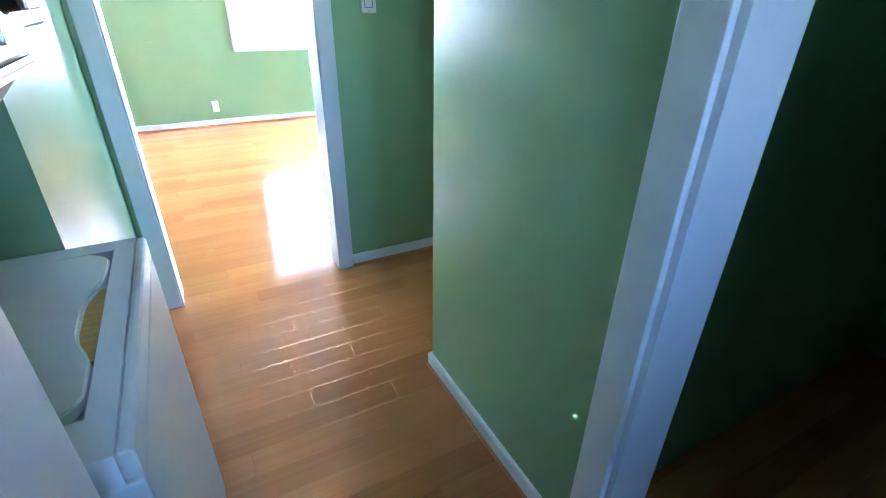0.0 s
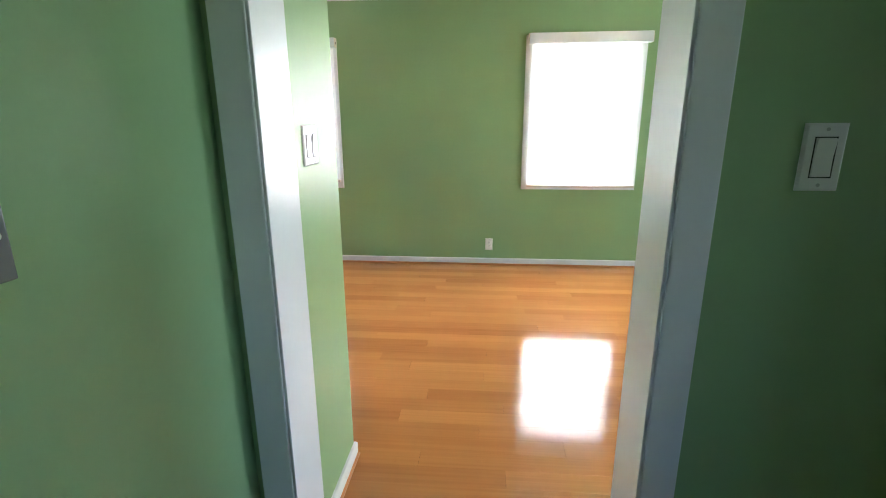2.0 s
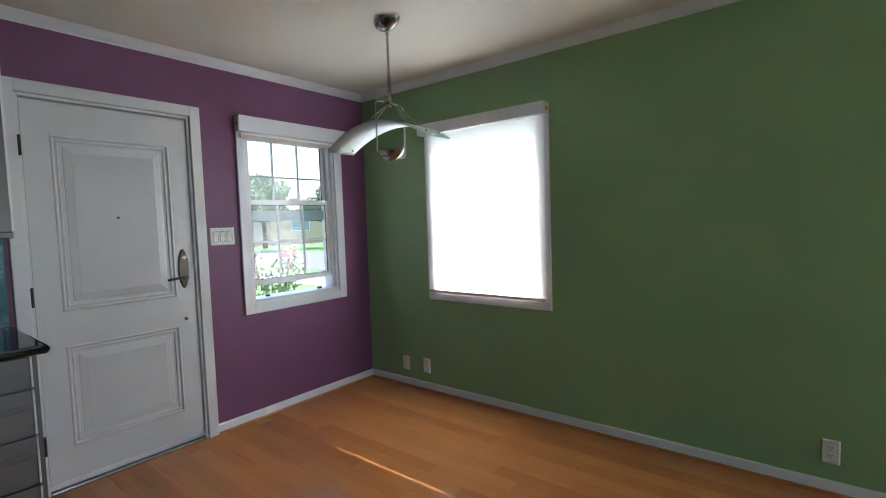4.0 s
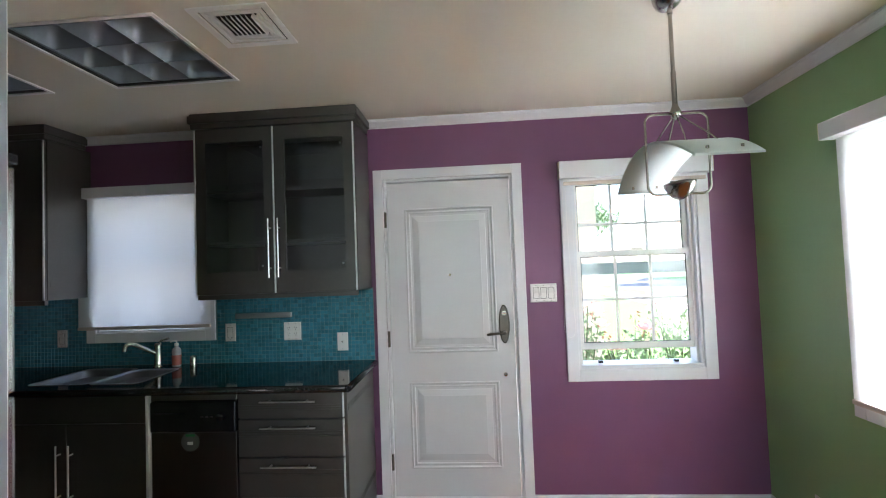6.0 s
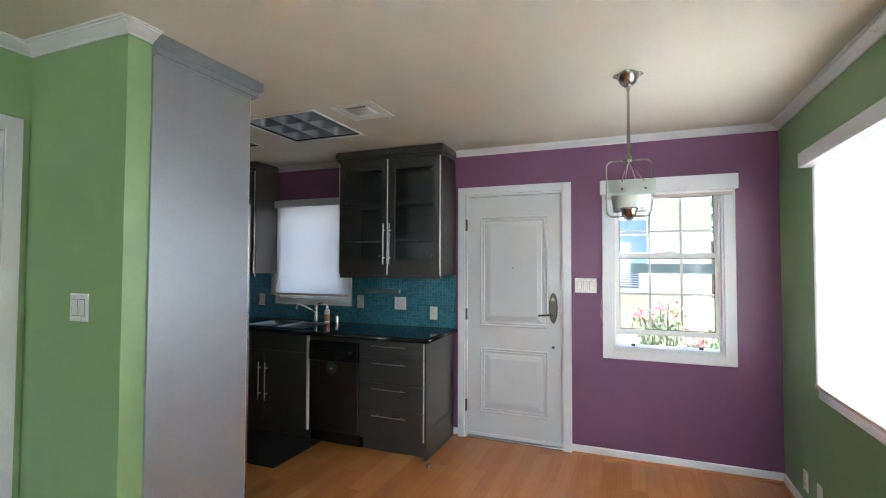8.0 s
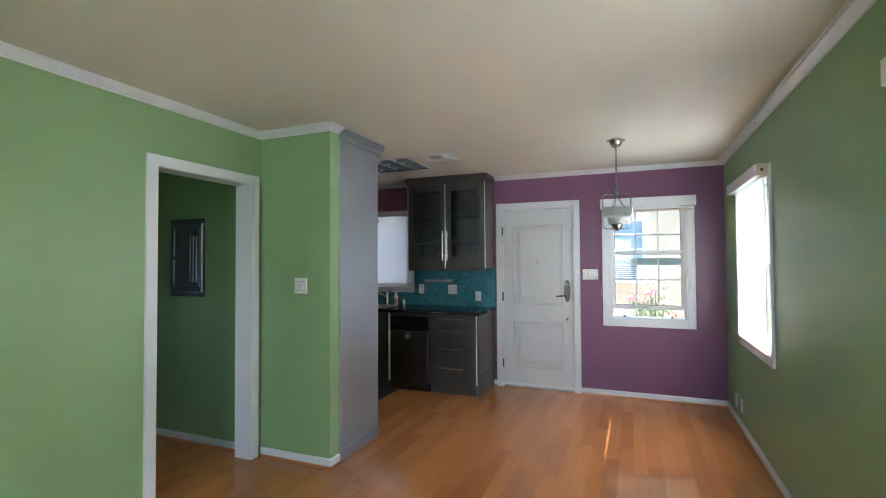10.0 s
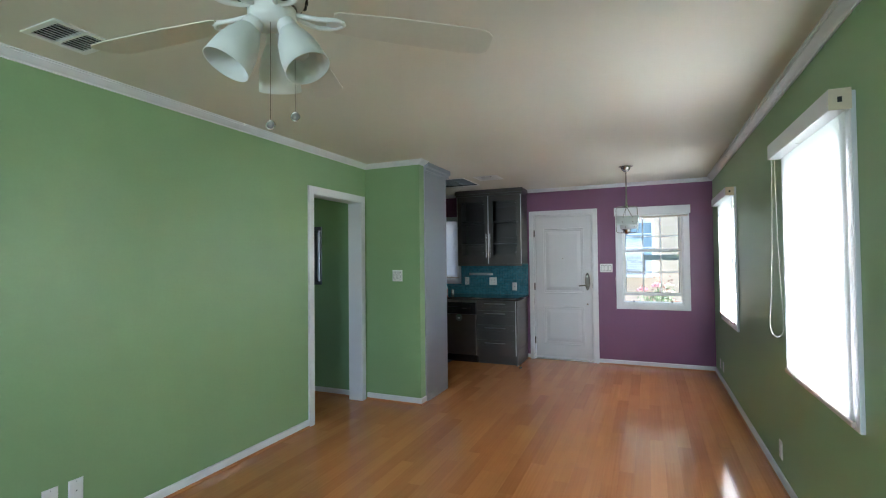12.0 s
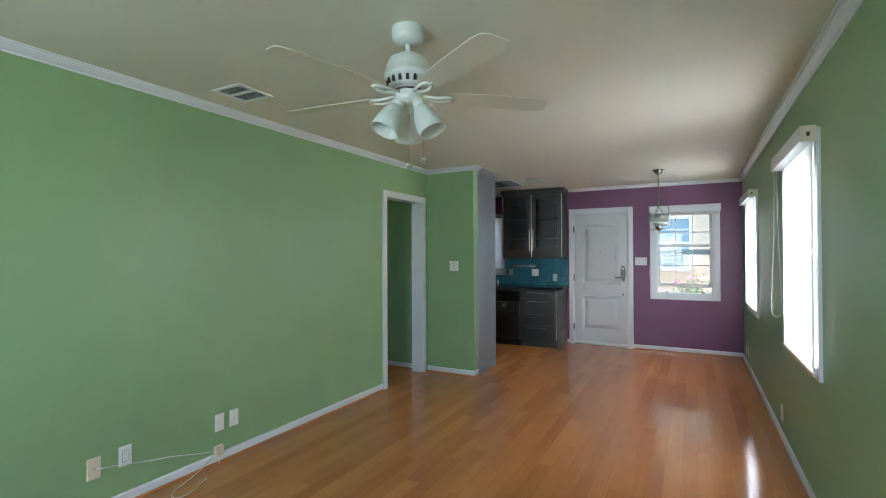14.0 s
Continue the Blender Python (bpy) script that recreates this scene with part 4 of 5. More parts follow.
def fridge():
    f = thing("refrigerator", "stainless steel refrigerator in a grey surround", "refrigerator")
    part("body", box(bmesh.new(), -3.72, -2.862, -2.45, -1.93, 0.02, 1.80, 0.004), ENAMELGREY, f)
    d = part("door", box(bmesh.new(), -3.72, -2.862, -1.925, -1.862, 0.10, 1.20, 0.012, 3), STEEL, f)
    bar_handle(d, (-3.66, -1.82, 0.5), (-3.66, -1.82, 1.1), (0, -0.045, 0))
    d = part("freezer_door", box(bmesh.new(), -3.72, -2.862, -1.925, -1.862, 1.208, 1.785, 0.012, 3), STEEL, f)
    bar_handle(d, (-3.66, -1.82, 1.28), (-3.66, -1.82, 1.65), (0, -0.045, 0))
    part("top_hinge", box(bmesh.new(), -2.91, -2.85, -1.95, -1.868, 1.787, 1.815, 0.004), BLACKPLASTIC, f, "dark hinge cover")
    part("kick_grille", box(bmesh.new(), -3.70, -2.86, -1.93, -1.90, 0.0005, 0.09), BLACKPLASTIC, f)
    g = thing("refrigerator_surround", "tall satin grey surround with cabinet and crown moulding", "cabinet")
    part("side_panel", box(bmesh.new(), -2.858, -2.834, -2.4615, -1.912, 0.0005, 2.352, 0.002), PANELGREY, g)
    grooves(g, PANELGREY, -2.45, -1.915, -2.834, 0.09, "x")
    bm = bmesh.new()
    for o, a, b in ((0.006, 2.345, 2.356), (0.02, 2.356, 2.385), (0.03, 2.385, 2.392), (0.036, 2.392, 2.4385)):
        box(bm, -3.75, -2.834 + o, -2.4615, -1.912 + o + 0.02, a, b, 0.003)
    part("crown", bm, PANELGREY, g)
    part("edge_strip", box(bmesh.new(), -2.856, -2.836, -1.9115, -1.909, 0.0005, 2.345), EDGE, g, "aluminium edge strip")
    c = g
    part("body", box(bmesh.new(), -3.74, -2.86, -2.45, -1.93, 1.83, 2.344), GREY, c)
    part("door", box(bmesh.new(), -3.735, -3.292, -1.929, -1.912, 1.835, 2.34, 0.002), GREY, c)
    part("door", box(bmesh.new(), -3.288, -2.862, -1.929, -1.912, 1.835, 2.34, 0.002), GREY, c)


fridge()
matob = thing("floor_mat", "black rubber kitchen mat on the floor", "mat")
part("sheet", box(bmesh.new(), -4.55, -3.34, -1.11, -0.54, 0.0005, 0.012, 0.004), RUBBER, matob)


# ---- ceiling fittings ----
def troffer(x0, x1, y0, y1):
    t = thing("ceiling_light", "recessed square louvred ceiling light, unlit", "ceiling light", group="kitchen ceiling lights")
    w = 0.012
    part("housing", slab(bmesh.new(), x0, x1, y0, y1, [(x0 + 0.012, x1 - 0.012, y0 + 0.012, y1 - 0.012)], lambda b, u0, u1, v0, v1: box(b, u0, u1, v0, v1, 2.442, 2.54)), DARK, t)
    part("back", box(bmesh.new(), x0, x1, y0, y1, 2.54, 2.55), LOUVRE, t)
    part("frame", slab(bmesh.new(), x0 - w, x1 + w, y0 - w, y1 + w, [(x0 + 0.004, x1 - 0.004, y0 + 0.004, y1 - 0.004)], lambda b, u0, u1, v0, v1: box(b, u0, u1, v0, v1, 2.4345, 2.4395)), WHITEPLASTIC, t)
    lou = part("louvre", slab(bmesh.new(), x0 + 0.014, x1 - 0.014, y0 + 0.014, y1 - 0.014, [(x0 + 0.03, x1 - 0.03, y0 + 0.03, y1 - 0.03)], lambda b, u0, u1, v0, v1: box(b, u0, u1, v0, v1, 2.45, 2.53)), LOUVRE, t)
    for i in range(3):
        for k in range(3):
            bm = bmesh.new()
            cw, ch = (x1 - x0 - 0.06) / 3, (y1 - y0 - 0.06) / 3
            cx, cy = x0 + 0.03 + cw * (i + 0.5), y0 + 0.03 + ch * (k + 0.5)
            rows = [(0.495, 2.447, 30), (0.485, 2.465, 14), (0.46, 2.488, 8), (0.41, 2.51, 5), (0.32, 2.526, 3), (0.18, 2.535, 2.4), (0.06, 2.537, 2)]
            turns = [math.pi / 4 + 2 * math.pi * j / 24 for j in range(24)]
            rings = [[bm.verts.new((cx + cw * f * math.cos(a) * k2, cy + ch * f * math.sin(a) * k2, z)) for a, k2 in ((a, (abs(math.cos(a)) ** e + abs(math.sin(a)) ** e) ** (-1 / e)) for a in turns)] for f, z, e in rows]
            for u, v in zip(rings, rings[1:]):
                for j in range(24):
                    bm.faces.new((u[j], u[(j + 1) % 24], v[(j + 1) % 24], v[j])).smooth = True
            bm.faces.new(rings[-1]).smooth = True
            part("cell", bm, LOUVRE, lou)


for h in TROFFERS:
    troffer(*h)


def vent(x0, x1, y0, y1, label, material):
    v = thing("ceiling_vent", label, "vent", group="ceiling vents")
    # Backing and duct are coloured near black so the gaps read as shadow.
    part("backing", box(bmesh.new(), x0, x1, y0, y1, 2.50, 2.51), DARK, v)
    part("duct", slab(bmesh.new(), x0, x1, y0, y1, [(x0 + 0.004, x1 - 0.004, y0 + 0.004, y1 - 0.004)], lambda b, u0, u1, p, q: box(b, u0, u1, p, q, 2.4405, 2.5)), DARK, v)
    part("frame", slab(bmesh.new(), x0 - 0.02, x1 + 0.02, y0 - 0.02, y1 + 0.02, [(x0 + 0.004, x1 - 0.004, y0 + 0.004, y1 - 0.004)], lambda b, u0, u1, p, q: box(b, u0, u1, p, q, 2.433, 2.4395)), material, v)
    cy = (y0 + y1) / 2
    part("divider", box(bmesh.new(), x0 + 0.004, x1 - 0.004, cy - 0.006, cy + 0.006, 2.432, 2.446), material, v)
    n = 8
    for side in (-1, 1):
        for k in range(n):
            x = x0 + 0.018 + (x1 - x0 - 0.036) * k / (n - 1)
            a, b = (y0 + 0.006, cy - 0.006) if side < 0 else (cy + 0.006, y1 - 0.006)
            bm = bmesh.new()
            s = -0.0022
            prism(bm, [(-s, 0.0), (-s + 0.0015, 0.0), (s + 0.0015, 0.006), (s, 0.006)], lambda u, w, e: (x + u, (a, b)[e], 2.431 + w))
            part("slat", bm, material, v)




def stepped_vent(x0, x1, y0, y1, label, material):
    v = thing("ceiling_vent", label, "vent", group="ceiling vents")
    part("backing", box(bmesh.new(), x0, x1, y0, y1, 2.50, 2.51), VENTSHADE, v)
    part("duct", slab(bmesh.new(), x0, x1, y0, y1, [(x0 + 0.004, x1 - 0.004, y0 + 0.004, y1 - 0.004)], lambda b, u0, u1, p, q: box(b, u0, u1, p, q, 2.4405, 2.5)), VENTSHADE, v)
    for k, (out, inn, z) in enumerate(((0.03, 0.004, 2.4345), (-0.006, -0.018, 2.437), (-0.024, -0.036, 2.4395))):
        part("frame", slab(bmesh.new(), x0 - out, x1 + out, y0 - out, y1 + out, [(x0 - inn, x1 + inn, y0 - inn, y1 + inn)], lambda b, u0, u1, p, q: box(b, u0, u1, p, q, z, z + 0.005 + 0.006 * (k > 0))), material, v)
    a, b = y0 + 0.05, y1 - 0.05
    for k in range(9):
        x = x0 + 0.045 + (x1 - x0 - 0.09) * k / 8
        lean = -1 if k < 7 else 1
        bm = bmesh.new()
        prism(bm, [(0.0, 0.0), (0.0014, 0.0), (0.003 * lean + 0.0014, 0.008), (0.008 * lean + 0.0014, 0.016), (0.008 * lean, 0.016), (0.003 * lean, 0.008)], lambda u, w, e: (x + u, (a, b)[e], 2.434 + w))
        part("vane", bm, material, v)
    part("damper", box(bmesh.new(), x1 - 0.062, x1 - 0.032, a + 0.01, b - 0.05, 2.443, 2.446, 0.001), WHITEPLASTIC, v)


stepped_vent(*VENTS[0], "off-white ceiling vent with curved vanes in the kitchen", FANWHITE)
vent(*VENTS[1], "white louvred ceiling vent with dark gaps", FANWHITE)


# ---- the pendant ----
def pendant():
    p = thing("pendant_lamp", "nickel pendant with curved frosted glass plate, unlit", "pendant lamp")
    x, y = -0.963, -1.275
    plate_rim = [(0.074, 0.052, 0.0), (0.074, 0.052, -0.004), (0.07, 0.048, -0.006)]
    bowl = [(0.054 * math.cos(a), 0.088 * math.cos(a), -0.004 - 0.058 * math.sin(a) ** 1.25) for a in [math.pi / 2 * k / 9 for k in range(10)]]
    for name, rows, label in (("ceiling_plate", plate_rim, "oval nickel ceiling plate"), ("canopy", bowl[:-1], "boat-shaped nickel canopy")):
        bm = bmesh.new()
        rings = [[bm.verts.new((x + a * math.cos(2 * math.pi * k / 32), y + b * math.copysign(abs(math.sin(2 * math.pi * k / 32)) ** 1.2, math.sin(2 * math.pi * k / 32)), 2.4393 + z)) for k in range(32)] for a, b, z in rows]
        for u, v in zip(rings, rings[1:]):
            for k in range(32):
                bm.faces.new((u[k], u[(k + 1) % 32], v[(k + 1) % 32], v[k])).smooth = True
        bm.faces.new(rings[-1])
        part(name, bm, NICKEL, p, label)
    rod = cyl(bmesh.new(), (x, y, 2.40), (x, y, 2.02), 0.007, n=14)
    cyl(rod, (x, y, 2.395), (x, y, 2.36), 0.0095, n=14)
    cyl(rod, (x, y, 2.15), (x, y, 2.02), 0.009, n=14)
    part("rod", rod, NICKEL, p)
    part("hub", lathe(bmesh.new(), [(0.006, 2.04), (0.013, 2.02), (0.019, 2.005), (0.016, 1.99), (0.0, 1.975)], Matrix.Translation((x, y, 0)), 18), NICKEL, p)
    x0, x1, z0, z1, r = x - 0.108, x + 0.108, 1.712, 1.998, 0.03
    pts = [(x, z1)]
    for cx, cz, a0 in ((x1 - r, z1 - r, 90), (x1 - r, z0 + r, 0), (x0 + r, z0 + r, -90), (x0 + r, z1 - r, -180)):
        for k in range(6):
            a = radians(a0 - 18 * k)
            pts.append((cx + r * math.cos(a), cz + r * math.sin(a)))
    pts.append((x, z1))
    part("wire_frame", tube(bmesh.new(), [(a, y, b) for a, b in pts], 0.0042, 8), NICKEL, p)
    part("lamp_cup", lathe(bmesh.new(), [(0.0, 1.69), (0.012, 1.693), (0.027, 1.703), (0.039, 1.719), (0.047, 1.737), (0.05, 1.75), (0.047, 1.75), (0.043, 1.737), (0.034, 1.72), (0.022, 1.706), (0.0, 1.697)], Matrix.Translation((x, y, 0)) @ Matrix.Diagonal((0.9, 1.7, 1, 1)), 28), NICKEL, p, "boat-shaped nickel bulb cup")

    def arc(t):
        return 1.893 - 0.115 * (abs(t) / 0.376) ** 2

    bm = bmesh.new()
    n = 28
    rows = []
    for k in range(n + 1):
        t = -0.376 + 0.752 * k / n
        w = 0.098 + 0.014 * (1 - (t / 0.376) ** 2)
        row = []
        for s in (-1, 1):
            for h in (0.0, 0.007):
                row.append(bm.verts.new((x + s * w + 0.012, y + 0.06 + t, arc(t) + h)))
        rows.append(row)
    for u, v in zip(rows, rows[1:]):
        for a, b in ((0, 2), (2, 3), (3, 1), (1, 0)):
            f = bm.faces.new((u[a], u[b], v[b], v[a]))
            f.smooth = a in (0, 3)
    bm.faces.new([rows[0][k] for k in (0, 1, 3, 2)]), bm.faces.new([rows[-1][k] for k in (0, 2, 3, 1)])
    plate = part("glass_plate", bm, FROST, p, "curved frosted glass plate")
    for sx in (-0.05, 0.05):
        for t in (-0.335, 0.335):
            yy, zz = y + 0.06 + t, arc(t)
            part("bolt", cyl(bmesh.new(), (x + 0.02 + sx, yy, zz - 0.009), (x + 0.02 + sx, yy, zz + 0.014), 0.005, n=10), NICKEL, plate)
        for t in (-0.2, 0.2):
            yy, zz = y + 0.06 + t, arc(t)
            part("stay", tube(bmesh.new(), [(x, y, 2.0), (x + 0.012 + sx * 0.8, yy - 0.015 * (1 if t > 0 else -1), zz + 0.03), (x + 0.02 + sx, yy, zz + 0.004)], 0.0025, 6), NICKEL, p)


pendant()


# ---- the ceiling fan ----
def fan():
    f = thing("ceiling_fan", "white five-blade ceiling fan with three glass shades, at rest", "ceiling fan")
    x, y = -1.718, -5.765
    c = Matrix.Translation((x, y, 0))
    part("canopy", lathe(bmesh.new(), [(0.073, 2.4395), (0.074, 2.41), (0.07, 2.39), (0.058, 2.375), (0.03, 2.366), (0.016, 2.365)], c), FANWHITE, f)
    part("downrod", cyl(bmesh.new(), (x, y, 2.37), (x, y, 2.30), 0.0125), FANWHITE, f)
    body = part("motor", lathe(bmesh.new(), [(0.02, 2.325), (0.05, 2.318), (0.085, 2.298), (0.1, 2.265), (0.103, 2.235), (0.108, 2.232), (0.108, 2.212), (0.098, 2.205), (0.088, 2.175), (0.072, 2.168), (0.0, 2.168)], c, 36), FANWHITE, f)
    for k in range(18):
        a = 20 * k
        part("slot", box(bmesh.new(), 0.0885, 0.0985, -0.0065, 0.0065, 2.179, 2.2035), DARK, body).matrix_basis = c @ pose(0, 0, 0, 0, 0, a)
    part("hub", lathe(bmesh.new(), [(0.0, 2.168), (0.06, 2.168), (0.066, 2.155), (0.066, 2.12), (0.062, 2.108), (0.04, 2.098), (0.0, 2.095)], c), FANWHITE, f)
    part("hub_band", lathe(bmesh.new(), [(0.0665, 2.158), (0.068, 2.156), (0.068, 2.151), (0.0665, 2.149)], c), DARKSTEEL, f)
    for k in range(5):
        m = c @ pose(0, 0, 2.14, 0, 0, 40.4 + 72 * k)
        bm = bmesh.new()
        outline = [(0.17, -0.04), (0.18, -0.048), (0.36, -0.06), (0.58, -0.062), (0.615, -0.054), (0.632, -0.036), (0.642, 0.02), (0.64, 0.045), (0.622, 0.06), (0.56, 0.066), (0.36, 0.062), (0.18, 0.048), (0.17, 0.04)]
        prism(bm, outline, lambda u, v, s: (0.17 + (u - 0.17) * 1.06, v, 0.0035 * s))
        blade = part("blade", bm, FANBLADE, f)
        blade.matrix_basis = m @ pose(0, 0, -0.004, -9, 0, 0)
        bm = bmesh.new()
        for side in (-1, 1):
            tube(bm, smooth([(0.055, 0.004 * side, 0.004), (0.09, 0.018 * side, -0.006), (0.13, 0.026 * side, -0.012), (0.175, 0.024 * side, -0.008), (0.2, 0.0, -0.006)]), 0.007, 8)
        box(bm, 0.15, 0.2, -0.02, 0.02, -0.009, -0.003, 0.002)
        part("blade_arm", bm, FANWHITE, f).matrix_basis = m
    for k, a in enumerate((122, 242, 2)):
        m = c @ pose(0, 0, 2.108, 0, 0, a) @ pose(0.045, 0, 0, 0, 0, 0) @ pose(0, 0, 0, 0, -28 if k < 3 else 0, 0)
        arm = part("lamp_holder", lathe(bmesh.new(), [(0.018, 0.01), (0.027, -0.012), (0.03, -0.03), (0.026, -0.035)], m, 20), FANWHITE, f)
        part("shade", lathe(bmesh.new(), [(0.026, -0.03), (0.035, -0.045), (0.048, -0.075), (0.057, -0.11), (0.063, -0.165), (0.061, -0.165), (0.055, -0.11), (0.046, -0.076), (0.033, -0.047), (0.024, -0.033)], m, 28), FANGLASS, arm, "white opal glass bell shade")
        part("bulb", lathe(bmesh.new(), [(0.012, -0.035), (0.022, -0.07), (0.028, -0.1), (0.02, -0.122), (0.0, -0.128)], m, 16), FANGLASS, arm)
    for dx, dy, low in ((0.022, -0.03, 1.812), (0.066, 0.018, 1.842)):
        bm = tube(bmesh.new(), [(x + dx, y + dy, 2.10), (x + dx, y + dy, low + 0.013)], 0.0007, 5)
        for k in range(int((2.1 - low) / 0.006)):
            bmesh.ops.create_icosphere(bm, subdivisions=1, radius=0.0013, matrix=Matrix.Translation((x + dx, y + dy, low + 0.016 + 0.006 * k)))
        ch = part("pull_chain", bm, AGED, f, "fine nickel ball chain")
        part("pull_ring", tube(bmesh.new(), [(x + dx + 0.012 * math.cos(radians(30 * k)), y + dy + 0.004 * math.cos(radians(30 * k)), low + 0.012 * math.sin(radians(30 * k))) for k in range(13)], 0.0018, 6), NICKEL, ch)
        part("pull_disc", lathe(bmesh.new(), [(0.0, 0.001), (0.0105, 0.001), (0.0105, -0.001), (0.0, -0.001)], Matrix.Translation((x + dx, y + dy, low)) @ pose(0, 0, 0, 90, 0, 18), 18), OPALDISC, f, "pale frosted pull disc")


fan()


# ---- switches and sockets ----
def plate(name, label, category, place, turn, w, h, gangs, material=None, screws=True):
    """A wall plate that faces -y before it is turned about z. gangs: a list of 'rocker', 'duplex', 'decora', 'jack', 'blank', 'toggle'."""
    material = material or WHITEPLASTIC
    p = thing(name, label, category, group="wall plates")
    bm = bmesh.new()
    raised_panel(bm, -w / 2, w / 2, -h / 2, h / 2, [(0, 0), (0.0, 0.002), (0.004, 0.0058), (0.006, 0.0062)], 0)
    part("cover", bm, material, p)
    n = len(gangs)
    for k, g in enumerate(gangs):
        cx = (k - (n - 1) / 2) * 0.046
        if g in ("rocker", "decora"):
            part("surround", slab(bmesh.new(), cx - 0.0185, cx + 0.0185, -0.035, 0.035, [(cx - 0.0165, cx + 0.0165, -0.033, 0.033)], lambda b, u0, u1, v0, v1: box(b, u0, u1, -0.0068, -0.0058, v0, v1)), DARK, p)
        if g == "rocker":
            bm = bmesh.new()
            prism(bm, [(-0.032, 0.0064), (-0.032, 0.0085), (0.0, 0.0072), (0.032, 0.0118), (0.032, 0.0064)], lambda u, v, s: (cx - 0.0155 + 0.031 * s, -v, u))
            part("rocker", bm, material, p)
        elif g in ("duplex", "decora"):
            for s in (-1, 1):
                sock = part("socket", box(bmesh.new(), cx - 0.016, cx + 0.016, -0.0085, -0.006, s * 0.0185 - 0.0135, s * 0.0185 + 0.0135, 0.0012, 1), material, p)
                for sx, hh in ((-0.006, 0.0045), (0.006, 0.0035)):
                    part("slot", box(bmesh.new(), cx + sx - 0.0011, cx + sx + 0.0011, -0.0089, -0.0083, s * 0.0185 + 0.001, s * 0.0185 + 0.001 + 2 * hh), DARK, sock)
                part("earth_hole", cyl(bmesh.new(), (cx, -0.0089, s * 0.0185 - 0.0065), (cx, -0.0083, s * 0.0185 - 0.0065), 0.0024, n=8), DARK, sock)
        elif g == "jack":
            part("jack", cyl(bmesh.new(), (cx, -0.006, 0), (cx, -0.016, 0), 0.0048, n=10), NICKEL, p)
        elif g == "dot":
            part("jack", box(bmesh.new(), cx - 0.014, cx + 0.014, -0.0075, -0.006, -0.033, 0.033, 0.001, 1), material, p)
            part("port", box(bmesh.new(), cx - 0.003, cx + 0.003, -0.009, -0.0073, -0.003, 0.003), DARK, p)
        elif g == "toggle":
            part("toggle", box(bmesh.new(), cx - 0.004, cx + 0.004, -0.015, -0.006, -0.003, 0.009, 0.001), material, p)
        if screws:
            for sz in (-1, 1):
                part("screw", cyl(bmesh.new(), (cx, -0.0061, sz * h * 0.41), (cx, -0.0072, sz * h * 0.41), 0.0032, n=8), SCREW, p)
    p.matrix_basis = Matrix.Translation(place) @ pose(0, 0, 0, 0, 0, turn)
    return p


plate("light_switch", "white double rocker switch on the green return wall", "switch", (-3.101, -2.565, 1.28), 0, 0.114, 0.115, ["rocker", "rocker"])
plate("light_switch", "white single rocker switch on the hall wall", "switch", (-3.61, -3.658, 1.281), -90, 0.07, 0.115, ["rocker"])
plate("light_switch", "white triple rocker switch beside the front door", "switch", (-1.283, 0.0, 1.302), 0, 0.163, 0.115, ["rocker", "rocker", "rocker"])
plate("socket", "white wall socket low on the green wall", "socket", (0.0, -3.15, 0.205), -90, 0.07, 0.115, ["duplex"])
plate("socket", "white wall socket low on the green wall", "socket", (0.0, -5.2, 0.225), -90, 0.07, 0.115, ["duplex"])
plate("socket", "white wall socket near the plum wall corner", "socket", (0.0, -0.418, 0.19), -90, 0.07, 0.115, ["duplex"])
plate("socket", "white blank plate near the plum wall corner", "socket", (0.0, -0.64, 0.2), -90, 0.07, 0.115, ["blank"])
plate("socket", "plain white blank wall plate", "wall plate", (-3.482, -5.41, 0.27), 90, 0.07, 0.115, ["blank"])
plate("socket", "white plate with a small data port", "wall plate", (-3.482, -5.295, 0.27), 90, 0.07, 0.115, ["dot"])
plate("socket", "almond cable outlet with a grey lead", "wall plate", (-3.482, -6.18, 0.262), 90, 0.07, 0.115, ["jack"], IVORY)
plate("socket", "white wall socket on the green wall", "socket", (-3.482, -6.02, 0.272), 90, 0.07, 0.115, ["decora"])
plate("light_switch", "white switch on the teal tiles", "switch", (-4.478, -0.0085, 1.10), 0, 0.07, 0.115, ["rocker"])
plate("light_switch", "white switch beside the kitchen window", "switch", (-3.308, -0.0085, 1.112), 0, 0.07, 0.115, ["rocker"])
plate("socket", "white double wall socket on the teal tiles", "socket", (-2.893, -0.0085, 1.11), 0, 0.114, 0.115, ["duplex", "duplex"])
plate("socket", "white cable plate on the teal tiles", "wall plate", (-2.565, -0.0085, 1.035), 0, 0.07, 0.115, ["jack"])

box_ob = thing("cable_box", "small almond phone box with cables", "cable box")
part("case", box(bmesh.new(), -3.482, -3.452, -5.455, -5.395, 0.055, 0.12, 0.003), IVORY, box_ob)
part("stub_cable", tube(bmesh.new(), [(-3.462, -5.43, 0.058), (-3.46, -5.432, 0.03), (-3.455, -5.43, 0.004)], 0.003, 6), WHITEPLASTIC, box_ob)
lead = thing("cable", "white cable hanging from the outlet to the box", "cable")
part("lead", tube(bmesh.new(), smooth([(-3.466, -6.18, 0.262), (-3.455, -6.15, 0.258), (-3.468, -6.05, 0.235), (-3.474, -5.9, 0.195), (-3.474, -5.75, 0.165), (-3.47, -5.6, 0.125), (-3.468, -5.5, 0.10), (-3.466, -5.456, 0.09)]), 0.0026, 8), WHITEPLASTIC, lead)
loop = thing("cable", "almond cable that curls down on to the floor", "cable")
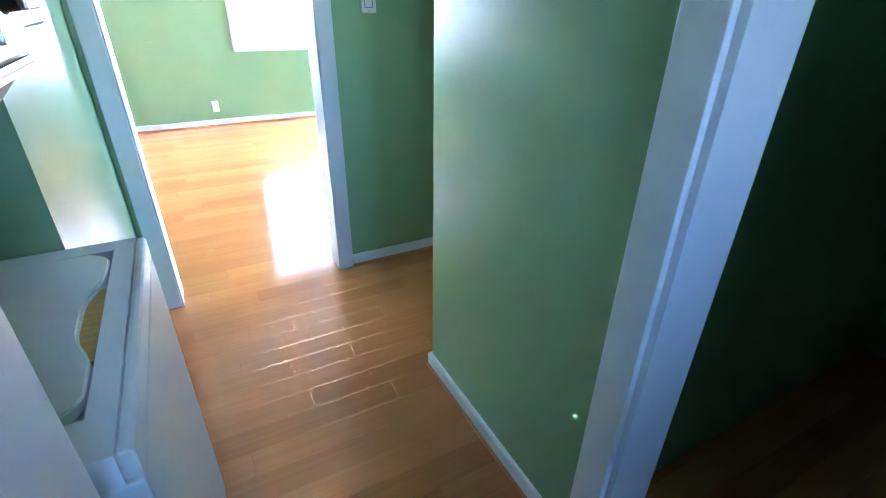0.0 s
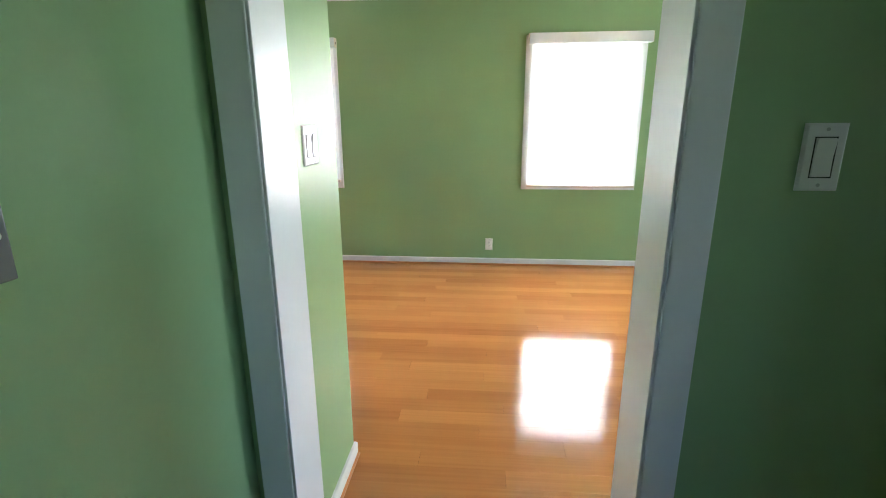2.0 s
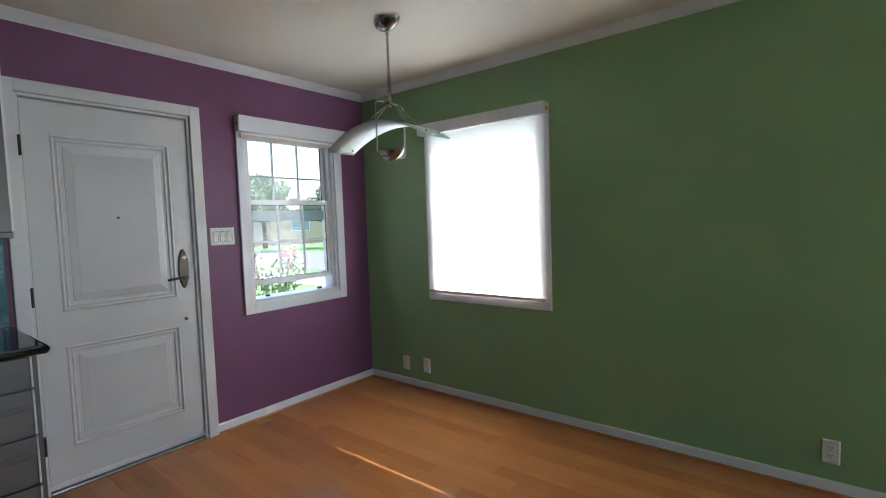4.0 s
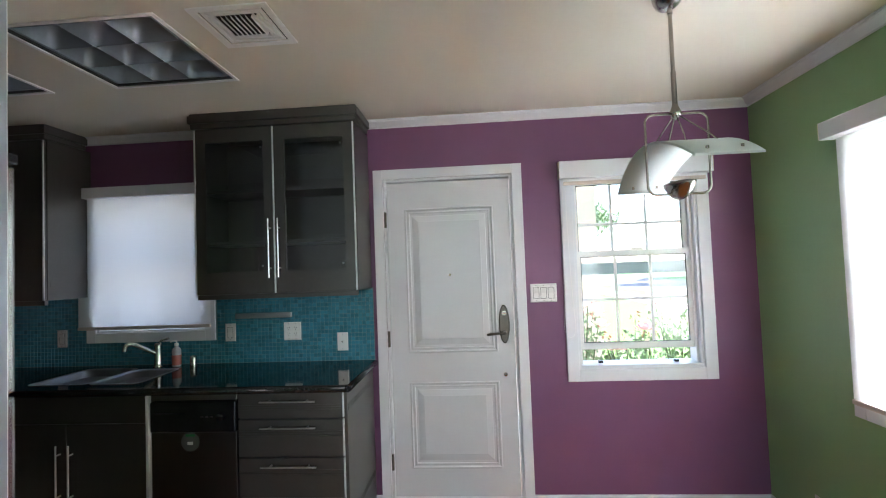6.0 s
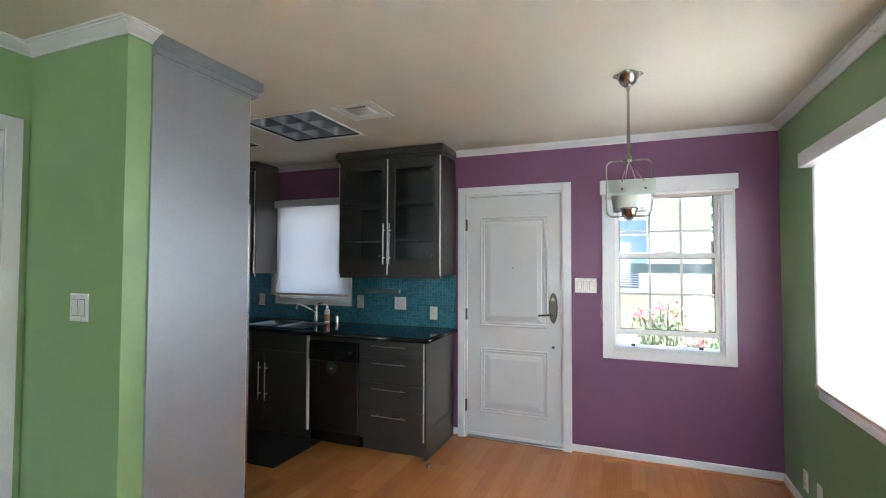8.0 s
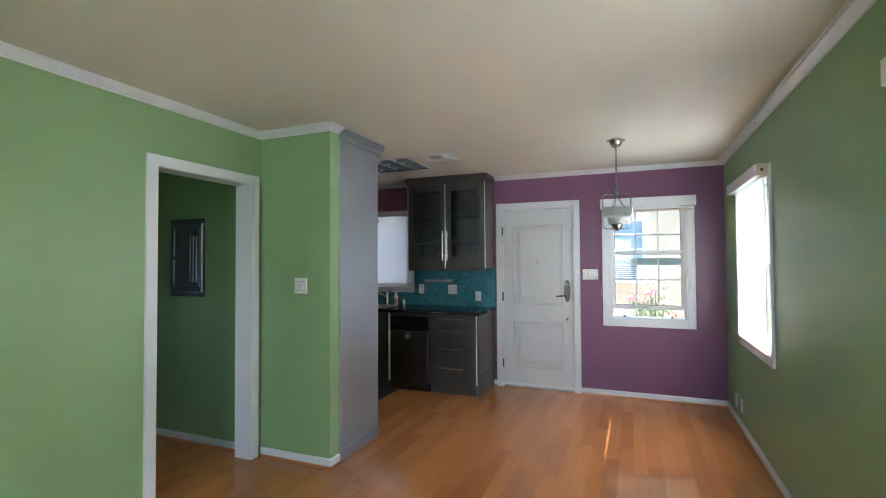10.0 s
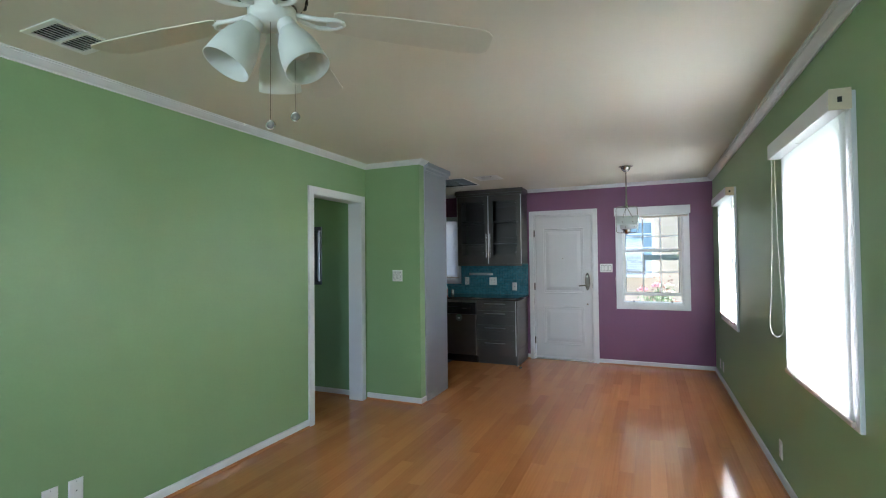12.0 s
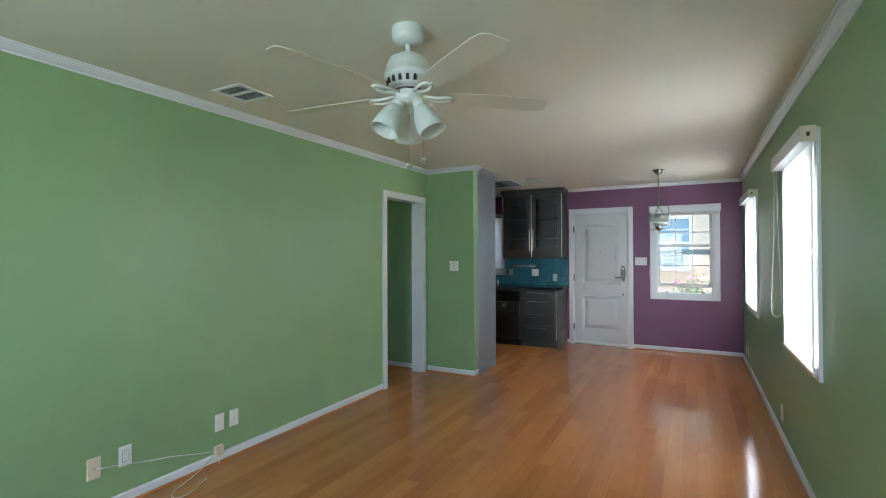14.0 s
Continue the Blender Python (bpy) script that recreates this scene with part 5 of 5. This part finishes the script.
part("lead", tube(bmesh.new(), smooth([(-3.462, -5.455, 0.075), (-3.45, -5.50, 0.055), (-3.43, -5.58, 0.03), (-3.40, -5.70, 0.008), (-3.36, -5.80, 0.006), (-3.30, -5.86, 0.006), (-3.25, -5.84, 0.006), (-3.26, -5.76, 0.006), (-3.30, -5.68, 0.006), (-3.32, -5.62, 0.012)]), 0.003, 8), IVORY, loop)
stopper = thing("door_stop", "small metal door stop on the floor", "door stop")
part("dome", lathe(bmesh.new(), [(0.018, 0.0), (0.018, 0.012), (0.014, 0.02), (0.0, 0.023)], Matrix.Translation((-2.32, -0.68, 0.0)), 16), NICKEL, stopper)


# ---- the hall ----
def breaker_panel():
    p = thing("breaker_panel", "grey steel electrical panel set in the hall wall", "electrical panel")
    x0, x1, z0, z1, y = -4.436, -4.042, 1.178, 1.815, -2.572
    part("flange", box(bmesh.new(), x0, x1, y - 0.006, y + 0.002, z0, z1, 0.002), PANELMETAL, p)
    bm = bmesh.new()
    raised_panel(bm, x0 + 0.022, x1 - 0.022, z0 + 0.035, z1 - 0.035, [(0, 0.006), (0.008, 0.017), (0.012, 0.018)], y)
    tray = part("raised_cover", bm, PANELMETAL, p)
    bm = bmesh.new()
    raised_panel(bm, x0 + 0.05, x1 - 0.04, z0 + 0.075, z1 - 0.07, [(0, 0.0182), (0.004, 0.0215), (0.01, 0.0222), (0.016, 0.0195), (0.022, 0.0195)], y)
    door = part("door", bm, PANELMETAL, p)
    part("hinge_gap", slab(bmesh.new(), x0 + 0.0475, x1 - 0.0375, z0 + 0.0725, z1 - 0.0675, [(x0 + 0.05, x1 - 0.04, z0 + 0.075, z1 - 0.07)], lambda b, u0, u1, v0, v1: box(b, u0, u1, y - 0.0186, y - 0.0178, v0, v1)), DARK, p)
    for k in range(3):
        xx = x1 - 0.082 - 0.035 * k
        bm = tube(bmesh.new(), [(xx, y - 0.0185, z0 + 0.12), (xx, y - 0.0205, z0 + 0.13), (xx, y - 0.0205, z1 - 0.16), (xx, y - 0.0185, z1 - 0.15)], 0.0045, 10)
        part("rib", bm, PANELMETAL, door)
    part("label_plate", box(bmesh.new(), x1 - 0.15, x1 - 0.07, y - 0.0208, y - 0.019, z1 - 0.135, z1 - 0.105), BLACKPLASTIC, door)
    part("latch", box(bmesh.new(), x0 + 0.05, x0 + 0.068, y - 0.026, y - 0.019, z0 + 0.30, z0 + 0.335, 0.003), BLACKPLASTIC, door, "black latch")
    for sx, sz in ((x0 + 0.014, z0 + 0.05), (x0 + 0.014, z1 - 0.05), (x1 - 0.014, z0 + 0.05), (x1 - 0.014, z1 - 0.05)):
        part("screw", lathe(bmesh.new(), [(0.0, 0.004), (0.004, 0.003), (0.006, 0.0)], Matrix.Translation((sx, y - 0.006, sz)) @ pose(0, 0, 0, 90), 12), SCREW, p)


breaker_panel()


def laundry():
    w = thing("stacked_washer_dryer", "white stacked washer and dryer in the hall alcove", "washer dryer")
    x0, x1, yf, yb, zt = -5.306, -4.706, -2.738, -2.03, 0.838
    part("washer_body", box(bmesh.new(), x0, x1, yf, yb, 0.02, zt - 0.05, 0.006), ENAMEL, w)
    part("plinth", box(bmesh.new(), x0 + 0.02, x1 - 0.02, yf + 0.03, yb, 0.0005, 0.02), BLACKPLASTIC, w)
    lid_hole = (x0 + 0.075, x1 - 0.045, yf + 0.054, yb - 0.16)
    top = part("washer_top", slab(bmesh.new(), x0, x1, yf + 0.02, yb, [lid_hole], lambda b, u0, u1, v0, v1: box(b, u0, u1, v0, v1, zt - 0.049, zt)), ENAMEL, w)
    part("front_rim", box(bmesh.new(), x0, x1, yf, yf + 0.0198, zt - 0.049, zt, 0.009, 3), ENAMEL, w)
    part("well", box(bmesh.new(), lid_hole[0], lid_hole[1], lid_hole[2], lid_hole[3], zt - 0.049, zt - 0.03), ENAMELGREY, w)
    # the lid, its front edge curved in towards the middle for the grip
    a, b, c, e = lid_hole
    front = []
    for k in range(25):
        t = k / 24
        bite = 0.026 * math.exp(-((t - 0.5) / 0.2) ** 4)
        corner = 0.035 * max(0, 1 - min(t, 1 - t) / 0.09) ** 2
        front.append((a + 0.004 + (b - a - 0.008) * t, c + 0.004 + bite + corner))
    bm = bmesh.new()
    outline = front + [(b - 0.004, e - 0.02), (b - 0.02, e - 0.004), (a + 0.02, e - 0.004), (a + 0.004, e - 0.02)]
    prism(bm, outline, lambda u, v, s: (u, v, zt - 0.014 + 0.0165 * s))
    bmesh.ops.bevel(bm, geom=[ed for ed in bm.edges if all(vv.co.z > zt for vv in ed.verts)], offset=0.003, segments=3, affect="EDGES")
    lid = part("lid", bm, ENAMEL, w)
    part("latch_strip", box(bmesh.new(), a + 0.13, b - 0.14, c + 0.002, c + 0.05, zt - 0.03, zt - 0.008, 0.002), YELLOWBRUSH, lid, "worn yellow-brown strip in the grip")
    # the dryer with its sloping underside
    df = -2.655
    bm = bmesh.new()
    prism(bm, [(df, 1.212), (df + 0.012, 1.19), (-2.345, zt + 0.004), (-2.32, zt + 0.004), (-2.32, 1.05), (yb, 1.05), (yb, 1.88), (df, 1.88)], lambda u, v, s: (x0 + (x1 - x0) * s, u, v))
    bmesh.ops.bevel(bm, geom=[ed for ed in bm.edges if ed.calc_length() > 0.2], offset=0.006, segments=2, affect="EDGES", clamp_overlap=True)
    part("dryer_body", bm, ENAMEL, w)
    bm = bmesh.new()
    prism(bm, [(df + 0.02, 1.178), (-2.347, zt + 0.02), (-2.355, zt + 0.02), (df + 0.015, 1.168)], lambda u, v, s: (x0 + 0.05 + (x1 - x0 - 0.1) * s, u, v))
    part("underside", bm, ENAMELGREY, w, "grey sloping underside")
    panel = part("control_panel", box(bmesh.new(), x0 + 0.002, x1 - 0.002, df - 0.008, df - 0.0005, 1.204, 1.335, 0.003), ENAMEL, w)
    part("trim_line", box(bmesh.new(), x0 + 0.002, x1 - 0.002, df - 0.010, df - 0.0005, 1.188, 1.2, 0.003), NICKEL, w)
    for kx, kz, kr in ((-4.793, 1.292, 0.029), (-4.985, 1.252, 0.022), (-5.055, 1.252, 0.022), (-5.19, 1.258, 0.022)):
        m = Matrix.Translation((kx, df - 0.008, kz)) @ pose(0, 0, 0, 90)
        kn = part("knob", lathe(bmesh.new(), [(kr * 1.12, 0.0), (kr * 1.12, 0.003), (kr, 0.006), (kr * 0.92, 0.022), (kr * 0.8, 0.026), (0.0, 0.026)], m, 24), BLACKPLASTIC, panel, "black dial knob with silver face")
        part("face", lathe(bmesh.new(), [(0.0, 0.0285), (kr * 0.7, 0.028), (kr * 0.86, 0.0245), (kr * 0.9, 0.0225)], m, 24), NICKEL, kn, "silver knob face")
        bm = bmesh.new()
        box(bm, kx - kr * 0.22, kx + kr * 0.22, df - 0.040, df - 0.030, kz - kr * 0.9, kz + kr * 0.9, 0.004)
        part("grip", bm, NICKEL, kn)
        for j in range(7):
            an = radians(-30 + 40 * j)
            part("dial_mark", box(bmesh.new(), kx + 1.45 * kr * math.cos(an) - 0.006, kx + 1.45 * kr * math.cos(an) + 0.006, df - 0.0088, df - 0.0079, kz + 1.4 * kr * math.sin(an) - 0.0012, kz + 1.4 * kr * math.sin(an) + 0.0012), PANELMETAL, panel)
    part("button", lathe(bmesh.new(), [(0.012, 0.0), (0.012, 0.004), (0.008, 0.006), (0.0, 0.005)], Matrix.Translation((-4.85, df - 0.008, 1.25)) @ pose(0, 0, 0, 90), 16), NICKEL, panel)
    part("blue_mark", box(bmesh.new(), -4.80, -4.775, df - 0.0088, df - 0.0079, 1.326, 1.33), mat("blue_print", (0.05, 0.2, 0.5), 0.5), panel)
    bm = bmesh.new()
    outline = []
    for cx, cz, a0 in ((x1 - 0.12, 1.78, 0), (x0 + 0.10, 1.78, 90), (x0 + 0.14, 1.405, 180), (x1 - 0.16, 1.405, 270)):
        for k in range(6):
            an = radians(a0 + 18 * k)
            outline.append((cx + 0.06 * math.cos(an), cz + 0.06 * math.sin(an)))
    prism(bm, outline, lambda u, v, s: (u, df - 0.0005 - 0.02 * s, v))
    bmesh.ops.bevel(bm, geom=[ed for ed in bm.edges if all(vv.co.y < df - 0.019 for vv in ed.verts)], offset=0.008, segments=3, affect="EDGES")
    dd = part("dryer_door", bm, ENAMELGREY, w, "grey rounded dryer door")
    part("door_grip", tube(bmesh.new(), [(x0 + 0.07, df - 0.022, 1.7), (x0 + 0.06, df - 0.03, 1.61), (x0 + 0.07, df - 0.022, 1.52)], 0.008, 8), ENAMEL, dd)
    part("body_seam", box(bmesh.new(), x0 + 0.001, x1 - 0.001, df - 0.0008, df + 0.0005, 1.336, 1.339), DARK, w)
    part("side_screw", lathe(bmesh.new(), [(0.0, 0.004), (0.006, 0.003), (0.008, 0.0)], Matrix.Translation((x1 - 0.02, df + 0.005, 1.194)) @ pose(0, 0, 0, 120), 12), SCREW, w)


laundry()
th = thing("thermostat", "white wall thermostat on the hall wall", "thermostat")
part("case", box(bmesh.new(), -4.76, -4.63, -3.52, -3.49, 1.412, 1.50, 0.008, 3), WHITEPLASTIC, th)
part("display", box(bmesh.new(), -4.73, -4.66, -3.4895, -3.4885, 1.445, 1.485), BLINDBAR, th)


# ---- outdoors ----
GZ = -0.35
structure("ground", box(bmesh.new(), -300, 300, -300, 300, GZ - 0.3, GZ), GRASS, "sunlit green lawn that reaches far off", "ground")
structure("pavement", box(bmesh.new(), 5.2, 6.6, -80, 120, GZ, GZ + 0.02), CONCRETE, "pale concrete pavement beside the lawn", "pavement")
structure("road", box(bmesh.new(), 8.0, 15.0, -80, 120, GZ, GZ + 0.01), ASPHALT, "grey asphalt road beyond the lawn", "road")
# Widened past the seen part as a reflector that brightens the kitchen blind.
structure("path", box(bmesh.new(), -14, 0.9, 0.9, 4.99, GZ, GZ + 0.02), CONCRETE, "pale concrete path, widened out of view to bounce light", "path")


def house(name, label, x0, x1, y0, y1, h, wins, group=""):
    b = thing(name, label, "house", (0, 0, GZ), group)
    part("wall", box(bmesh.new(), x0, x1, y0, y1, 0, h), STUCCO, b)
    o = 0.5
    bm = bmesh.new()
    ym = (y0 + y1) / 2
    prism(bm, [(y0 - o, h), (y1 + o, h), (ym, h + (y1 - y0 + 2 * o) * 0.2)], lambda u, v, s: ((x0 - o, x1 + o)[s], u, v))
    part("roof", bm, ROOF, b)
    part("gutter", box(bmesh.new(), x0 - o, x1 + o, y0 - o - 0.1, y0 - o, h - 0.1, h + 0.02, 0.02), TRIM, b)
    for a, c, d, e in wins:
        w = part("window", slab(bmesh.new(), a, c, d, e, [(a + 0.06, c - 0.06, d + 0.06, e - 0.06)], lambda m, u0, u1, v0, v1: box(m, u0, u1, y0 - 0.04, y0, v0, v1)), TRIM, b)
        part("pane", box(bmesh.new(), a + 0.06, c - 0.06, y0 - 0.015, y0 - 0.002, d + 0.06, e - 0.06), BLUEGLASS, w)
        for k in range(1, 4):
            z = d + (e - d) * k / 4
            part("muntin", box(bmesh.new(), a + 0.06, c - 0.06, y0 - 0.03, y0 - 0.016, z - 0.012, z + 0.012), TRIM, w)
    return b


nb = house("neighbour_house", "cream stucco house next door, in bright sun", -14, 0.3, 5.0, 14, 4.4, [(-1.75, -0.62, 1.4, 2.65), (-5, -3.8, 1.4, 2.6)])
ac = thing("air_conditioner", "grey louvred window air conditioner on the stucco wall", "air conditioner")
part("case", box(bmesh.new(), -1.25, -0.67, 4.62, 4.99, 1.0, 1.46, 0.01), ENAMEL, ac)
part("grille", box(bmesh.new(), -1.23, -0.81, 4.614, 4.621, 1.06, 1.43), ENAMELGREY, ac)
for k in range(9):
    part("louvre", box(bmesh.new(), -1.22, -0.82, 4.604, 4.613, 1.085 + 0.039 * k, 1.105 + 0.039 * k), PANELMETAL, ac)
house("far_house", "low pale house across the road", 22, 34, 14, 24, 3.0, [(24, 26, 1.2, 2.4), (29, 31, 1.2, 2.4)], "far houses")
house("far_house", "low pale house across the road", 20, 33, 34, 46, 3.2, [(22, 24, 1.2, 2.4), (28, 30, 1.2, 2.4)], "far houses")


def leaves(bm, centre, radius, count, size, r):
    c = Vector(centre)
    for _ in range(count):
        d = Vector((r.gauss(0, 1), r.gauss(0, 1), r.gauss(0, 0.9))).normalized() * (r.random() ** 0.45)
        p = c + Vector((d.x * radius[0], d.y * radius[1], d.z * radius[2]))
        m = Matrix.Translation(p) @ Euler((r.uniform(0, 6.3), r.uniform(0, 6.3), r.uniform(0, 6.3))).to_matrix().to_4x4()
        s = size * r.uniform(0.6, 1.3)
        vs = [bm.verts.new(m @ Vector(v)) for v in ((-s, 0, 0), (-0.2 * s, -0.5 * s, 0.12 * s), (s, 0, 0), (-0.2 * s, 0.5 * s, 0.12 * s))]
        bm.faces.new((vs[0], vs[1], vs[2])), bm.faces.new((vs[0], vs[2], vs[3]))


def rose_bush(x, y, h, w, seed):
    r = random.Random(seed)
    b = thing("rose_bush", "leafy rose bush with pink blooms and red tips", "rose bush", (x, y, GZ), "rose bushes")
    stems, crown, tips = bmesh.new(), bmesh.new(), bmesh.new()
    ends = []
    for k in range(9):
        a, l = r.uniform(0, 6.3), r.uniform(0.75, 1.0) * h
        e = Vector((w * r.uniform(0.3, 0.95) * math.cos(a), w * r.uniform(0.3, 0.95) * math.sin(a), l))
        tube(stems, [(0.03 * math.cos(a), 0.03 * math.sin(a), 0), e * 0.5 + Vector((0, 0, 0.05)), e], 0.008, 5)
        ends.append(e)
        for f in (0.45, 0.65, 0.82):
            leaves(crown, e * f, (w * 0.34, w * 0.34, h * 0.14), 34, 0.032, r)
        leaves(tips, e, (0.06, 0.06, 0.12), 12, 0.022, r)
    part("stems", stems, STEM, b)
    part("leaves", crown, LEAF, b)
    part("young_leaves", tips, LEAFRED, b)
    for k_bloom, e in enumerate(ends[:4]):
        bm = bmesh.new()
        for k in range(14):
            a, t = 2.4 * k, k / 14
            rr = 0.012 + 0.035 * t
            c = e * 0.93 + Vector((rr * math.cos(a), rr * math.sin(a), 0.02 - 0.02 * t))
            m = Matrix.Translation(c) @ Euler((radians(50 * t + 20), 0, a + 1.57)).to_matrix().to_4x4()
            vs = [bm.verts.new(m @ Vector(v)) for v in ((-0.02, 0, 0), (0.02, 0, 0), (0.024, 0, 0.03), (0, 0.006, 0.042), (-0.024, 0, 0.03))]
            bm.faces.new(vs)
        bloom = part("bloom", bm, (PETAL, CREAMPETAL)[(k_bloom + seed) % 2], b, ("pink rose bloom", "cream rose bloom")[(k_bloom + seed) % 2])
        bloom.matrix_basis = Matrix.Translation(e * 0.93) @ Matrix.Scale(1.5, 4) @ Matrix.Translation(-e * 0.93)


rose_bush(-0.6, 2.3, 1.4, 0.36, 1)
rose_bush(-0.12, 2.1, 1.2, 0.42, 2)
rose_bush(0.42, 2.2, 1.45, 0.44, 3)


def tree(x, y, h, w, seed):
    r = random.Random(seed)
    t = thing("tree", "leafy green street tree in sunlight", "tree", (x, y, GZ), "street trees")
    bm = tube(bmesh.new(), [(0, 0, 0), (0.05, 0, h * 0.2), (0.0, 0.05, h * 0.45)], 0.18, 8)
    crown = bmesh.new()
    for k in range(14):
        a = 2.4 * k + r.uniform(-0.4, 0.4)
        e = Vector((w * r.uniform(0.35, 0.9) * math.cos(a), w * r.uniform(0.35, 0.9) * math.sin(a), h * r.uniform(0.5, 0.92)))
        tube(bm, [(0, 0, h * 0.4), tuple(e * 0.6 + Vector((0, 0, h * 0.1))), tuple(e)], 0.05, 5)
        leaves(crown, e, (w * 0.36, w * 0.36, h * 0.13), 380, 0.14, r)
    part("trunk", bm, BARK, t)
    part("crown", crown, LEAF, t)


tree(17.0, 30.0, 5.2, 2.2, 5)
tree(20.0, 26.0, 4.6, 2.2, 6)
tree(3.3, 26.0, 7.0, 3.0, 7)
tree(17.5, 33.0, 5.8, 2.8, 8)



# ---- the plank floor ----
PLANK_W, PLANK_L = 0.096, 0.96


def plank_verts(w, l):
    c = 0.0005
    w, l = w / 2 - 0.00018, l / 2 - 0.00025
    rows = [(w, l, -0.0115), (w, l, -0.2 * c), (w - c, l - c, 0.0)]
    return [(sx * a, sy * b, z) for a, b, z in rows for sx, sy in ((-1, -1), (1, -1), (1, 1), (-1, 1))]


PLANK_FACES = [(8, 9, 10, 11)] + [(4 * r + k, 4 * r + (k + 1) % 4, 4 * r + 4 + (k + 1) % 4, 4 * r + 4 + k) for r in range(2) for k in range(4)]
floor = tagged(new("floor"), "glossy honey-brown bamboo plank floor", "floor", kind="structure")
plank_mesh = bpy.data.meshes.new("plank")
plank_mesh.from_pydata(plank_verts(PLANK_W, PLANK_L), [], PLANK_FACES)
plank_mesh.materials.append(PLANK)
rng = random.Random(4)
rest_v, rest_f = [], []
for row in range(73):
    x = -PLANK_W * (row + 0.5)
    y = -8.75 + PLANK_L * (0.5 - (0.37 * row + rng.uniform(-0.12, 0.12)) % 1.0)
    while y < 0.45:
        near = -3.4 < x and -6.6 < y
        tilt = rng.uniform(-0.035, 0.035), rng.uniform(-0.008, 0.008)
        if near:
            ob = new("plank", plank_mesh)
            ob.parent = floor
            ob.matrix_basis = pose(x, y, -abs(tilt[0]) * 0.0008, tilt[1], tilt[0], 0)
        else:
            base = len(rest_v)
            m = pose(x, y, 0, tilt[1], tilt[0], 0)
            rest_v += [tuple(m @ Vector(v)) for v in plank_verts(PLANK_W, PLANK_L)]
            rest_f += [tuple(base + k for k in f) for f in PLANK_FACES]
        y += PLANK_L
rest = bpy.data.meshes.new("planks")
rest.from_pydata(rest_v, [], rest_f)
rest.materials.append(PLANK)
ob = tagged(new("planks", rest), "", kind="stuff")
ob.parent = floor
